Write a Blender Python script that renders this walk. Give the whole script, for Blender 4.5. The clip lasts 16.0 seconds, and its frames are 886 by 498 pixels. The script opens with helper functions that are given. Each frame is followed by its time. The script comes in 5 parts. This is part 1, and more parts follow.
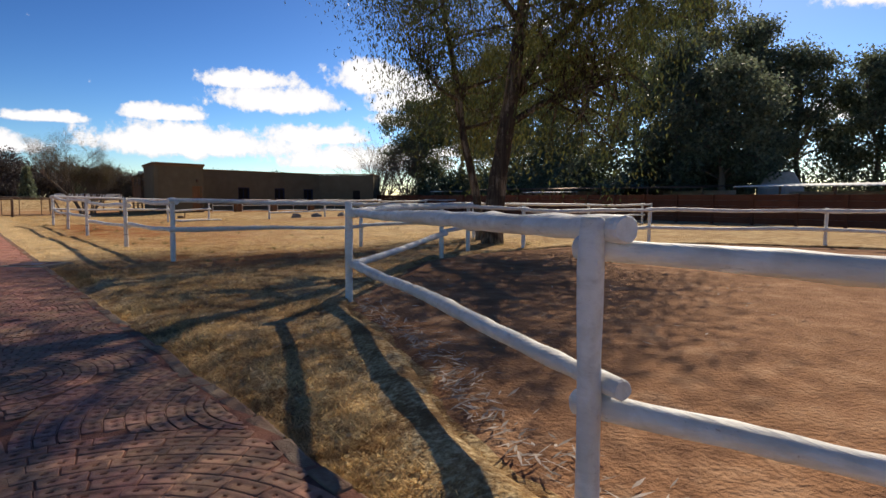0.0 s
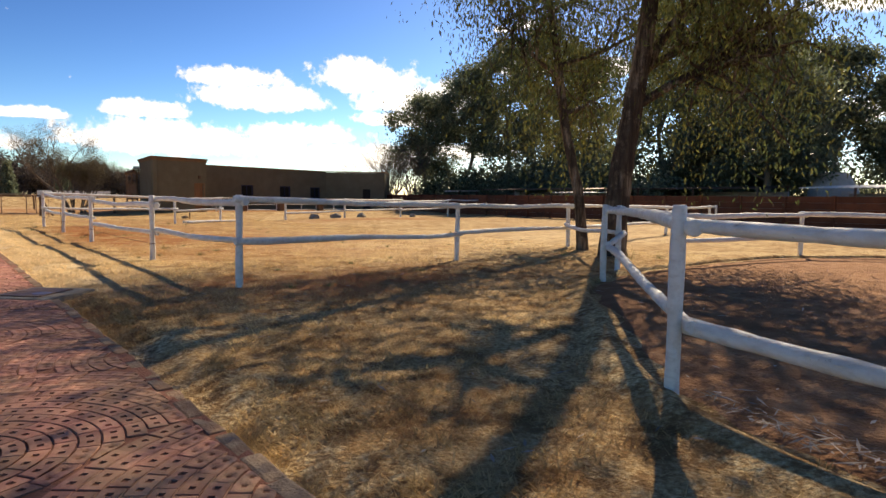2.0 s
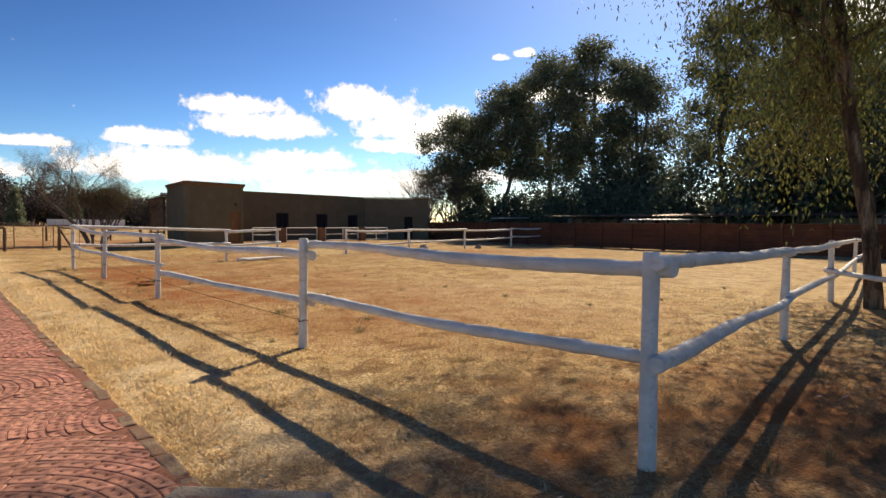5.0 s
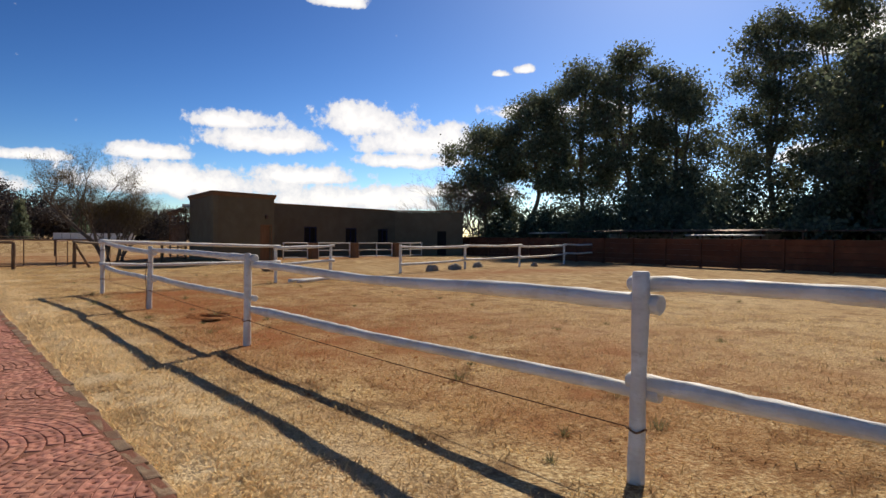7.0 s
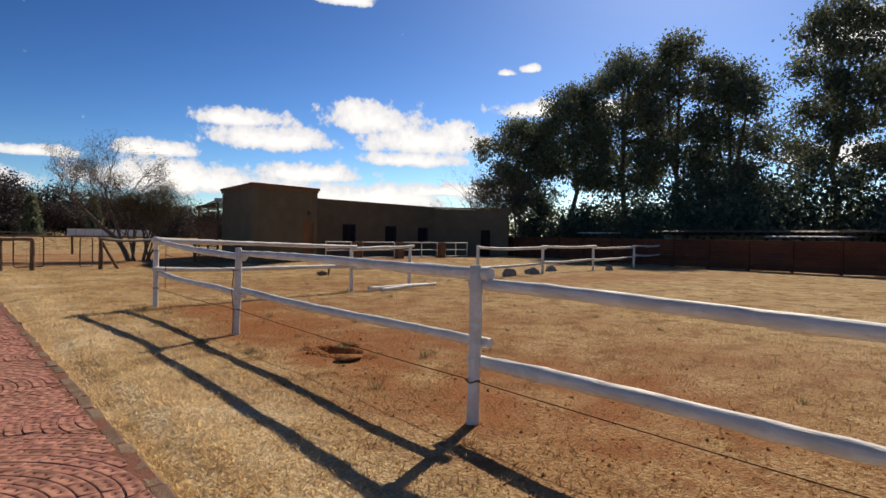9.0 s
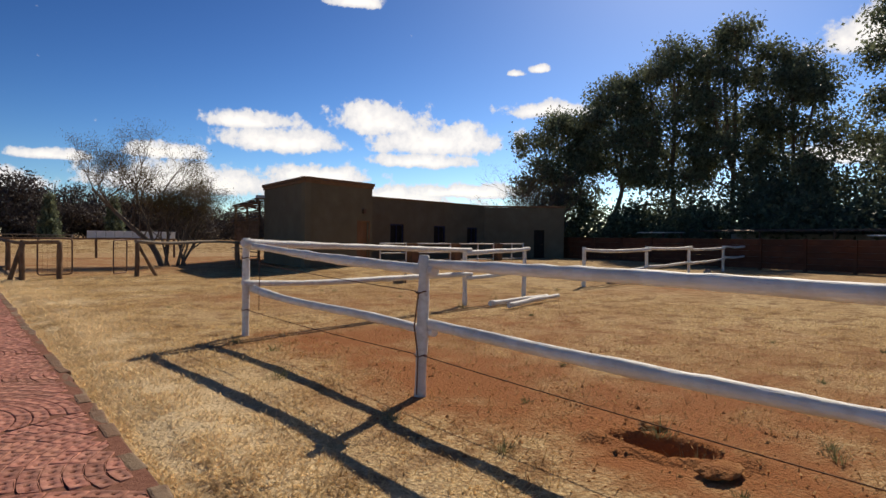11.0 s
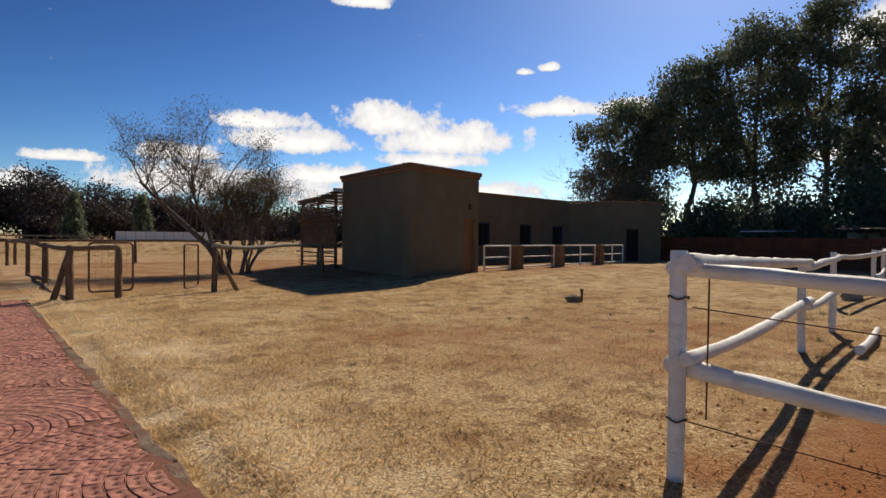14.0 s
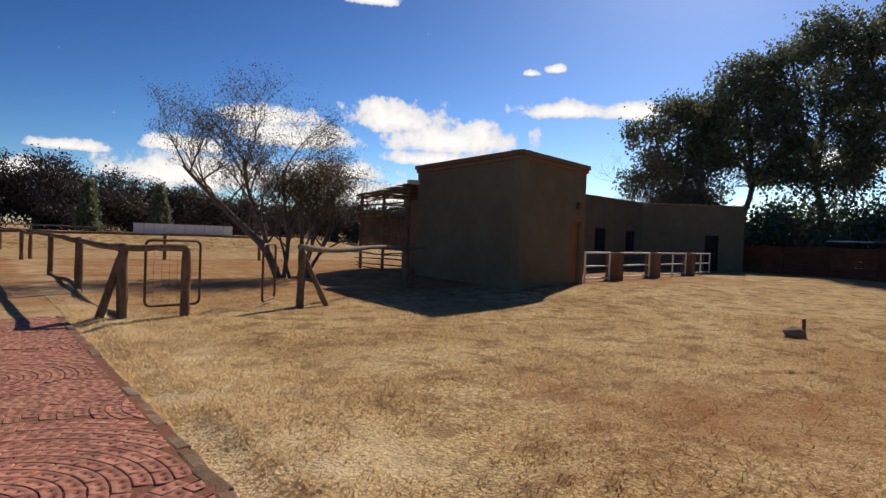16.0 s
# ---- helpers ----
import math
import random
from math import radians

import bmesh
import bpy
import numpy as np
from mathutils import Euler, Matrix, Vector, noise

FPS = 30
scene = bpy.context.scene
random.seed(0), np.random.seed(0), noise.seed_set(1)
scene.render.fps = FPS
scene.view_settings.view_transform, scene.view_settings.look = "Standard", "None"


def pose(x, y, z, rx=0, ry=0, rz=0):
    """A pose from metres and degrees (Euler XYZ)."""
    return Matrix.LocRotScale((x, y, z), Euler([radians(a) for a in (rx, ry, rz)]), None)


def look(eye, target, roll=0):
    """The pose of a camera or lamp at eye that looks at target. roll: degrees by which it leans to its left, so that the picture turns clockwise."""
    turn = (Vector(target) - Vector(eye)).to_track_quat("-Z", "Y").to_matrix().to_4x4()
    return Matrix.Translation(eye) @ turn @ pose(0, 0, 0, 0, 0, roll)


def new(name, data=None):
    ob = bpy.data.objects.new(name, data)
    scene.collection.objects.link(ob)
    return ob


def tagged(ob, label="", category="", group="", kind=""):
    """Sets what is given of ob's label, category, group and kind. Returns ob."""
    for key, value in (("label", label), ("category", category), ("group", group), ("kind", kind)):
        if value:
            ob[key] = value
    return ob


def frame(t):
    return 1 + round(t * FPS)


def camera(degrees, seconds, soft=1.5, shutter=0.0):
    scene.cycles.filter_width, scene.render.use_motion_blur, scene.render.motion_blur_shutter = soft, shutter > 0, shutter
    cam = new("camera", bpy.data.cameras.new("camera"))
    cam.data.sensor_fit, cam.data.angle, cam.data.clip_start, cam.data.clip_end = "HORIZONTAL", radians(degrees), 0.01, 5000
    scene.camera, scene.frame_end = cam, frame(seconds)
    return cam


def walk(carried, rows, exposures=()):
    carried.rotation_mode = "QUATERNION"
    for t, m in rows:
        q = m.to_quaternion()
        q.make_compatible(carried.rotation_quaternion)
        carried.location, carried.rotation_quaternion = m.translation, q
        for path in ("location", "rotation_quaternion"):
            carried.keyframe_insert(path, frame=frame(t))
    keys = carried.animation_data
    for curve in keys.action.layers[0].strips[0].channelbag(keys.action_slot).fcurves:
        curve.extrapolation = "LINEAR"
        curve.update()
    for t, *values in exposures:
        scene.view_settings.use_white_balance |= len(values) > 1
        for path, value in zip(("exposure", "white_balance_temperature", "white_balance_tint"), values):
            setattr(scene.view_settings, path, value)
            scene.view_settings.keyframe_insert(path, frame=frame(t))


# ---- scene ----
cam = camera(72.0, 16.0)
PATH = [
    (0, (0.578, 0.103, 1.313), (1.776, 1.696, 1.148), 0.3),
    (0.5, (0.605, 1.29, 1.303), (1.823, 2.868, 1.14), 0.7),
    (1, (0.585, 2.502, 1.301), (1.814, 4.071, 1.136), 0.6),
    (1.5, (0.566, 3.675, 1.29), (1.802, 5.239, 1.125), 0.6),
    (2, (0.562, 4.816, 1.293), (1.799, 6.379, 1.128), 0.7),
    (2.5, (0.595, 5.975, 1.315), (1.833, 7.537, 1.149), 0.8),
    (3, (0.571, 7.021, 1.357), (1.807, 8.584, 1.188), 0.8),
    (3.5, (0.547, 8.078, 1.406), (1.783, 9.641, 1.235), 0.7),
    (4, (0.498, 9.146, 1.44), (1.736, 10.711, 1.297), 0.3),
    (4.5, (0.444, 10.203, 1.462), (1.682, 11.77, 1.353), 0.3),
    (7, (0.309, 15.711, 1.475), (1.548, 17.28, 1.441), 0.6),
    (7.5, (0.277, 16.844, 1.476), (1.514, 18.415, 1.439), 0.7),
    (8, (0.263, 17.992, 1.485), (1.499, 19.565, 1.447), 0.8),
    (8.5, (0.218, 19.1, 1.476), (1.45, 20.675, 1.438), 0.9),
    (10.8, (0.174, 24.163, 1.415), (1.378, 25.76, 1.38), 1.0),
    (11, (0.153, 24.595, 1.412), (1.356, 26.193, 1.377), 0.8),
    (11.5, (0.103, 25.661, 1.419), (1.302, 27.261, 1.384), 0.8),
    (12, (0.032, 26.72, 1.424), (1.227, 28.323, 1.389), 0.8),
    (12.5, (-0.012, 27.794, 1.428), (1.179, 29.4, 1.394), 0.7),
    (13, (-0.073, 28.875, 1.431), (1.113, 30.485, 1.397), 0.7),
    (13.5, (-0.117, 29.954, 1.436), (1.062, 31.568, 1.401), 0.6),
    (14, (-0.186, 30.997, 1.442), (0.991, 32.614, 1.404), 0.6),
    (14.5, (-0.237, 32.091, 1.449), (0.938, 33.708, 1.41), 1.0),
    (15, (-0.293, 33.164, 1.445), (0.881, 34.783, 1.405), 1.4),
    (15.5, (-0.378, 34.316, 1.464), (0.795, 35.936, 1.424), 1.9),
    (16, (-0.506, 35.629, 1.482), (0.666, 37.25, 1.441), 2.1),
]
walk(cam, [(t, look(e, a, r)) for t, e, a, r in PATH],
     [(0, 0.22, 7000, 11), (1.5, 0.65, 7900, 12), (3.5, 0.76, 8000, 11), (4.5, 0.6, 7900, 11), (7, 0.02, 6950, 11), (11, -0.03, 7050, 11), (16, -0.05, 7000, 11)])

# ---- world, sun ----
SUN_AZ, SUN_EL = 60.0, 36.5          # clockwise from +y, above the horizon
sun_dir = Vector((math.sin(radians(SUN_AZ)) * math.cos(radians(SUN_EL)), math.cos(radians(SUN_AZ)) * math.cos(radians(SUN_EL)), math.sin(radians(SUN_EL))))
sun = new("sun", bpy.data.lights.new("sun", "SUN"))
sun.data.energy, sun.data.angle, sun.data.color = 4.2, radians(0.53), (1.0, 0.91, 0.77)
sun.matrix_world = look(sun_dir * 100, (0, 0, 0))

world = bpy.data.worlds.new("world")
scene.world = world
world.use_nodes = True
wn, wl = world.node_tree.nodes, world.node_tree.links
wn.clear()


def wmath(op, a, b=None, c=None, clamp=False):
    n = wn.new("ShaderNodeMath")
    n.operation, n.use_clamp = op, clamp
    for i, v in enumerate((a, b, c)):
        if v is None:
            continue
        if isinstance(v, (int, float)):
            n.inputs[i].default_value = v
        else:
            wl.new(v, n.inputs[i])
    return n.outputs[0]


sky = wn.new("ShaderNodeTexSky")
sky.sky_type, sky.sun_disc = "NISHITA", False
sky.sun_elevation, sky.sun_rotation = radians(SUN_EL), radians(SUN_AZ)
sky.altitude, sky.air_density, sky.dust_density, sky.ozone_density = 1400, 0.9, 1.0, 2.6
coord = wn.new("ShaderNodeTexCoord")
split = wn.new("ShaderNodeSeparateXYZ")
wl.new(coord.outputs["Generated"], split.inputs[0])
az = wmath("MULTIPLY", wmath("ARCTAN2", split.outputs[0], split.outputs[1]), 180 / math.pi)
el = wmath("MULTIPLY", wmath("ARCSINE", split.outputs[2]), 180 / math.pi)
def sky_noise(scale, detail, rough):
    n = wn.new("ShaderNodeTexNoise")
    n.inputs["Scale"].default_value, n.inputs["Detail"].default_value, n.inputs["Roughness"].default_value = scale, detail, rough
    wl.new(coord.outputs["Generated"], n.inputs["Vector"])
    return wmath("SUBTRACT", n.outputs["Fac"], 0.5)


billow, wisps = sky_noise(26, 4, 0.55), sky_noise(95, 5, 0.65)
# cumulus, azimuth, elevation, half width and half height in degrees
CLOUDS = [(19.4, 10.0, 3.4, 1.0), (22.6, 8.3, 5.2, 1.5), (30.7, 10.3, 4.2, 1.9), (36.0, 8.7, 6.2, 1.9), (34.5, 7.0, 4.5, 0.9),
          (12.6, 6.9, 3.4, 0.8), (4.1, 6.1, 2.4, 0.6), (15.5, 4.4, 8.5, 1.7), (26.0, 5.4, 4.8, 1.1), (31.0, 3.4, 8.0, 1.6),
          (43.4, 15.0, 0.9, 0.4), (45.7, 15.3, 0.9, 0.45), (28.6, 20.7, 2.3, 0.8), (50.0, 21.2, 1.2, 0.4), (38.0, 4.2, 6.0, 0.9),
          (46.5, 11.6, 3.3, 0.9), (53.2, 11.4, 2.6, 0.9), (70.7, 6.8, 4.0, 1.1), (72.5, 15.5, 3.6, 2.2), (-3.0, 3.8, 7.0, 1.1)]
best = None
for a, e, w, h in CLOUDS:
    u = wmath("DIVIDE", wmath("SUBTRACT", az, a), w)
    v = wmath("DIVIDE", wmath("SUBTRACT", el, e), h)
    v = wmath("MAXIMUM", v, wmath("MULTIPLY", v, -2.0))   # flat underside
    d = wmath("SUBTRACT", 1.0, wmath("SQRT", wmath("ADD", wmath("MULTIPLY", u, u), wmath("MULTIPLY", v, v))))
    best = d if best is None else wmath("MAXIMUM", best, d)
lump = wmath("ADD", wmath("ADD", wmath("MAXIMUM", best, -0.8), 0.30), wmath("ADD", wmath("MULTIPLY", billow, 2.0), wmath("MULTIPLY", wisps, 0.9)))
mask = wn.new("ShaderNodeMapRange")
mask.interpolation_type = "SMOOTHSTEP"
mask.inputs["From Min"].default_value, mask.inputs["From Max"].default_value = 0.0, 0.42
wl.new(lump, mask.inputs["Value"])
shade = wn.new("ShaderNodeMixRGB")
shade.inputs[1].default_value, shade.inputs[2].default_value = (29, 30, 32.6, 1), (43, 42.6, 42, 1)
thick = wn.new("ShaderNodeMapRange")
thick.inputs["From Min"].default_value, thick.inputs["From Max"].default_value = 0.3, 1.1
wl.new(lump, thick.inputs["Value"])
wl.new(thick.outputs[0], shade.inputs[0])
skymix = wn.new("ShaderNodeMixRGB")
wl.new(wmath("MULTIPLY", mask.outputs[0], 0.95), skymix.inputs[0])
deep = wn.new("ShaderNodeHueSaturation")
deep.inputs["Saturation"].default_value, deep.inputs["Hue"].default_value = 1.14, 0.497
wl.new(sky.outputs[0], deep.inputs["Color"])
gam = wn.new("ShaderNodeGamma")
gam.inputs["Gamma"].default_value = 1.7
wl.new(deep.outputs[0], gam.inputs["Color"])
wl.new(gam.outputs[0], skymix.inputs[1])
wl.new(shade.outputs[0], skymix.inputs[2])
bg = wn.new("ShaderNodeBackground")
bg.inputs["Strength"].default_value = 0.0265
wl.new(skymix.outputs[0], bg.inputs["Color"])
wout = wn.new("ShaderNodeOutputWorld")
wl.new(bg.outputs[0], wout.inputs["Surface"])


# ---- materials ----
def bare_soil(x, y):
    """How far the grass is worn to orange soil: along the paddock rail and in trampled patches."""
    a = math.exp(-((x - 3.9) / (1.0 if x < 3.9 else 2.6)) ** 2) * 0.95 * smooth01((y - 20) / 4) * smooth01((34 - y) / 1.5)
    b = 0.75 * math.exp(-((x - 5.0) / 3.5) ** 2 - ((y - 13.2) / 1.6) ** 2)
    c = 0.6 * math.exp(-((x - 20) / 7) ** 2 - ((y - 34.5) / 1.8) ** 2)
    d = 0.5 * math.exp(-((x - 8.0) / 4.0) ** 2 - ((y - 36.5) / 2.5) ** 2) + 0.45 * math.exp(-((x - 4.5) / 1.6) ** 2 - ((y - 38.5) / 1.2) ** 2)
    if y > 46 and x < 24:
        d = max(d, 0.5 * smooth01((y - 46.5) / 3))
    d = max(d, 0.42 * smooth01((x - 3.2) / 0.6) * smooth01((13 - x) / 6) * smooth01((y - 15) / 4) * smooth01((34 - y) / 2))
    n = 0.6 * noise.noise((x * 0.6, y * 0.6, 9)) + 0.6 * noise.noise((x * 1.9, y * 1.9, 21)) + 0.4 * noise.noise((x * 4.3, y * 4.3, 5))
    return min(1.0, max(0.0, max(a, b, c, d) * (1.0 + n) + 0.35 * max(0.0, n - 0.15)))


def pale_straw(x, y):
    """Bleached, well-trodden straw on the verge between the drive and the rail and over the open lawn."""
    d = x - (1.97 - 0.0355 * y)
    verge = math.exp(-(d / 1.25) ** 2) * smooth01((y - 12.5) / 3) if d > 0 else 0.3
    lawn = 0.12 * smooth01((y - 33) / 2) * smooth01((9 - x) / 4)
    field = 0.3 * smooth01((y - 14.5) / 2) * smooth01((x - 5.5) / 3) * smooth01((26 - y) / 4)
    n = 0.5 * noise.noise((x * 0.7, y * 0.7, 31)) + 0.5 * noise.noise((x * 2.3, y * 2.3, 37))
    return min(0.85, max(0.0, max(verge * 0.9, lawn, field * 0.7) * (1 + 1.3 * n)))


def smooth01(x):
    x = min(1.0, max(0.0, x))
    return x * x * (3 - 2 * x)


def material(name, stops, scale=4.0, rough=0.8, bump=0.3, bump_scale=40.0, detail=6.0, metal=0.0, stain=None, stain_scale=0.6, stain_amount=0.5, stain2=None, stain2_scale=2.0, stain2_amount=0.6, fleck=None, fleck_amount=0.7, fleck_scale=9.0, fleck_start=0.525, span=(0.3, 0.7), worn=None, pale=None, sand_shade=None, vary=0.0, stretch=(1, 1, 1), bump_distance=0.02, translucent=0.0, spec=0.3):
    """Principled surface: a colour ramp over noise, larger stains over it, fine relief, and a variation from piece to piece."""
    m = bpy.data.materials.new(name)
    m.use_nodes = True
    nt = m.node_tree
    nd, ln = nt.nodes, nt.links
    bsdf = nd["Principled BSDF"]
    geo = nd.new("ShaderNodeNewGeometry")
    mapping = nd.new("ShaderNodeMapping")
    mapping.inputs["Scale"].default_value = stretch
    ln.new(geo.outputs["Position"], mapping.inputs["Vector"])
    nz = nd.new("ShaderNodeTexNoise")
    nz.inputs["Scale"].default_value, nz.inputs["Detail"].default_value, nz.inputs["Roughness"].default_value = scale, detail, 0.65
    ln.new(mapping.outputs[0], nz.inputs["Vector"])
    ramp = nd.new("ShaderNodeValToRGB")
    el_ = ramp.color_ramp.elements
    el_[0].position, el_[1].position = span
    el_[0].color, el_[1].color = (*stops[0], 1), (*stops[-1], 1)
    for i, c in enumerate(stops[1:-1]):
        e_ = el_.new(span[0] + (span[1] - span[0]) * (i + 1) / (len(stops) - 1))
        e_.color = (*c, 1)
    ln.new(nz.outputs["Fac"], ramp.inputs[0])
    col = ramp.outputs[0]
    for tint, tint_scale, amount, start, ragged in ((stain, stain_scale, stain_amount, 0.47, 0.62), (stain2, stain2_scale, stain2_amount, 0.5, 0.8), (fleck, fleck_scale, fleck_amount, fleck_start, 0.85)):
        if ragged == 0.85 and pale:
            at = nd.new("ShaderNodeAttribute")
            at.attribute_name = "pale"
            mx = nd.new("ShaderNodeMixRGB")
            mx.inputs[2].default_value = (*pale, 1)
            ln.new(at.outputs["Fac"], mx.inputs[0])
            ln.new(col, mx.inputs[1])
            col = mx.outputs[0]
        if not tint:
            continue
        nz2 = nd.new("ShaderNodeTexNoise")
        nz2.inputs["Scale"].default_value, nz2.inputs["Detail"].default_value, nz2.inputs["Roughness"].default_value = tint_scale, 7, ragged
        ln.new(mapping.outputs[0] if ragged == 0.85 else geo.outputs["Position"], nz2.inputs["Vector"])
        mr = nd.new("ShaderNodeMapRange")
        mr.inputs["From Min"].default_value, mr.inputs["From Max"].default_value, mr.inputs["To Max"].default_value = start, start + 0.07, amount
        ln.new(nz2.outputs["Fac"], mr.inputs["Value"])
        mx = nd.new("ShaderNodeMixRGB")
        mx.inputs[2].default_value = (*tint, 1)
        ln.new(mr.outputs[0], mx.inputs[0])
        ln.new(col, mx.inputs[1])
        col = mx.outputs[0]
    if sand_shade:
        # sand swept over the southern end of the drive, plus the browner tone of tree shade
        sx = nd.new("ShaderNodeSeparateXYZ")
        ln.new(geo.outputs["Position"], sx.inputs[0])
        mr = nd.new("ShaderNodeMapRange")
        mr.inputs["From Min"].default_value, mr.inputs["From Max"].default_value, mr.inputs["To Min"].default_value, mr.inputs["To Max"].default_value = 8.0, 17.0, 0.75, 0.0
        ln.new(sx.outputs[1], mr.inputs["Value"])
        nzd = nd.new("ShaderNodeTexNoise")
        nzd.inputs["Scale"].default_value, nzd.inputs["Detail"].default_value, nzd.inputs["Roughness"].default_value = 1.6, 7, 0.7
        ln.new(geo.outputs["Position"], nzd.inputs["Vector"])
        mrd = nd.new("ShaderNodeMapRange")
        mrd.inputs["From Min"].default_value, mrd.inputs["From Max"].default_value = 0.38, 0.58
        ln.new(nzd.outputs["Fac"], mrd.inputs["Value"])
        mul = nd.new("ShaderNodeMath")
        mul.operation = "MULTIPLY"
        ln.new(mr.outputs[0], mul.inputs[0])
        ln.new(mrd.outputs[0], mul.inputs[1])
        mx = nd.new("ShaderNodeMixRGB")
        mx.inputs[2].default_value = (*sand_shade, 1)
        ln.new(mul.outputs[0], mx.inputs[0])
        ln.new(col, mx.inputs[1])
        col = mx.outputs[0]
    if worn:
        at = nd.new("ShaderNodeAttribute")
        at.attribute_name = "bare"
        mx = nd.new("ShaderNodeMixRGB")
        mx.inputs[2].default_value = (*worn, 1)
        ln.new(at.outputs["Fac"], mx.inputs[0])
        ln.new(col, mx.inputs[1])
        col = mx.outputs[0]
    if vary:
        info = nd.new("ShaderNodeObjectInfo")
        add = nd.new("ShaderNodeMath")
        add.operation = "ADD"
        ln.new(info.outputs["Random"], add.inputs[0])
        ln.new(geo.outputs["Random Per Island"], add.inputs[1])
        fr = nd.new("ShaderNodeMath")
        fr.operation = "FRACT"
        ln.new(add.outputs[0], fr.inputs[0])
        mr3 = nd.new("ShaderNodeMapRange")
        mr3.inputs["To Min"].default_value, mr3.inputs["To Max"].default_value = 1 - vary, 1 + vary
        ln.new(fr.outputs[0], mr3.inputs["Value"])
        hs = nd.new("ShaderNodeHueSaturation")
        ln.new(mr3.outputs[0], hs.inputs["Value"])
        ln.new(col, hs.inputs["Color"])
        col = hs.outputs[0]
    ln.new(col, bsdf.inputs["Base Color"])
    bsdf.inputs["Roughness"].default_value, bsdf.inputs["Metallic"].default_value = rough, metal
    bsdf.inputs["Specular IOR Level"].default_value = spec
    if bump:
        nz3 = nd.new("ShaderNodeTexNoise")
        nz3.inputs["Scale"].default_value, nz3.inputs["Detail"].default_value = bump_scale, 5
        ln.new(mapping.outputs[0], nz3.inputs["Vector"])
        bp = nd.new("ShaderNodeBump")
        bp.inputs["Strength"].default_value, bp.inputs["Distance"].default_value = bump, bump_distance
        ln.new(nz3.outputs["Fac"], bp.inputs["Height"])
        ln.new(bp.outputs[0], bsdf.inputs["Normal"])
    if translucent:
        tr = nd.new("ShaderNodeBsdfTranslucent")
        ln.new(col, tr.inputs["Color"])
        mxs = nd.new("ShaderNodeMixShader")
        mxs.inputs[0].default_value = translucent
        ln.new(bsdf.outputs[0], mxs.inputs[1])
        ln.new(tr.outputs[0], mxs.inputs[2])
        ln.new(mxs.outputs[0], nd["Material Output"].inputs["Surface"])
    return m


M_GRASS = material("dry_grass_soil", [(0.30, 0.18, 0.08), (0.56, 0.39, 0.19), (0.82, 0.65, 0.37)], 23, 0.95, 0.8, 34, 10, stain=(0.40, 0.23, 0.09), stain_scale=0.45, stain_amount=0.45, stain2=(0.22, 0.115, 0.045), stain2_scale=1.9, stain2_amount=0.85, fleck=(0.17, 0.09, 0.04), fleck_amount=0.5, fleck_scale=15.0, span=(0.38, 0.62), pale=(0.84, 0.66, 0.41), worn=(0.32, 0.125, 0.045), bump_distance=0.035, spec=0.1)
M_STRAW = material("dry_blades", [(0.62, 0.44, 0.21), (0.80, 0.61, 0.32), (0.92, 0.76, 0.45)], 3.0, 0.8, 0, stain=(0.46, 0.28, 0.12), stain_scale=0.45, stain_amount=0.4, stain2=(0.34, 0.2, 0.085), stain2_scale=1.9, stain2_amount=0.7, fleck=(0.26, 0.15, 0.065), fleck_amount=0.4, fleck_scale=15.0, pale=(0.92, 0.76, 0.49), worn=(0.42, 0.22, 0.09), vary=0.25, translucent=0.55, spec=0.15)
M_WEED = material("green_weed", [(0.20, 0.19, 0.08), (0.32, 0.29, 0.15)], 6, 0.8, 0, vary=0.3, translucent=0.25)
M_DIRT = material("arena_dirt", [(0.20, 0.095, 0.05), (0.34, 0.175, 0.09), (0.47, 0.28, 0.16)], 2.6, 0.95, 0.8, 24, 9, stain=(0.26, 0.13, 0.065), stain_scale=0.5, stain_amount=0.5, bump_distance=0.05, spec=0.1)
M_SOIL = material("orange_soil", [(0.24, 0.095, 0.035), (0.36, 0.16, 0.06), (0.44, 0.25, 0.11)], 5, 0.95, 0.8, 40, 8, bump_distance=0.03, spec=0.1)
M_BRICK = material("red_paver", [(0.32, 0.12, 0.088), (0.44, 0.19, 0.14), (0.54, 0.27, 0.2)], 11, 0.85, 0.5, 90, 7, stain=(0.38, 0.2, 0.13), stain_scale=0.9, stain_amount=0.35, sand_shade=(0.30, 0.2, 0.12), vary=0.2, bump_distance=0.008, spec=0.25)
M_JOINT = material("joint_sand", [(0.2, 0.085, 0.058), (0.3, 0.145, 0.1)], 20, 0.95, 0.5, 80, spec=0.1)
M_KERB = material("edge_concrete", [(0.2, 0.13, 0.085), (0.36, 0.26, 0.17)], 9, 0.9, 0.5, 60, stain=(0.2, 0.1, 0.06), stain_scale=2, stain_amount=0.6, vary=0.15)
M_WHITE = material("white_painted_pole", [(0.62, 0.60, 0.56), (0.78, 0.77, 0.74), (0.84, 0.83, 0.81)], 7, 0.6, 0.5, 22, 8, stain=(0.5, 0.45, 0.38), stain_scale=3.0, stain_amount=0.3, fleck=(0.22, 0.17, 0.14), fleck_scale=9.0, fleck_start=0.6, fleck_amount=0.75, stretch=(2.6, 0.35, 2.6), bump_distance=0.012)
M_RAWWOOD = material("weathered_brown_pole", [(0.085, 0.05, 0.03), (0.17, 0.105, 0.065), (0.25, 0.17, 0.11)], 9, 0.85, 0.6, 30, 8, vary=0.15, stretch=(1, 1, 0.3))
M_GREYWOOD = material("grey_wood", [(0.16, 0.13, 0.10), (0.30, 0.25, 0.20)], 9, 0.85, 0.5, 30, 8, vary=0.2)
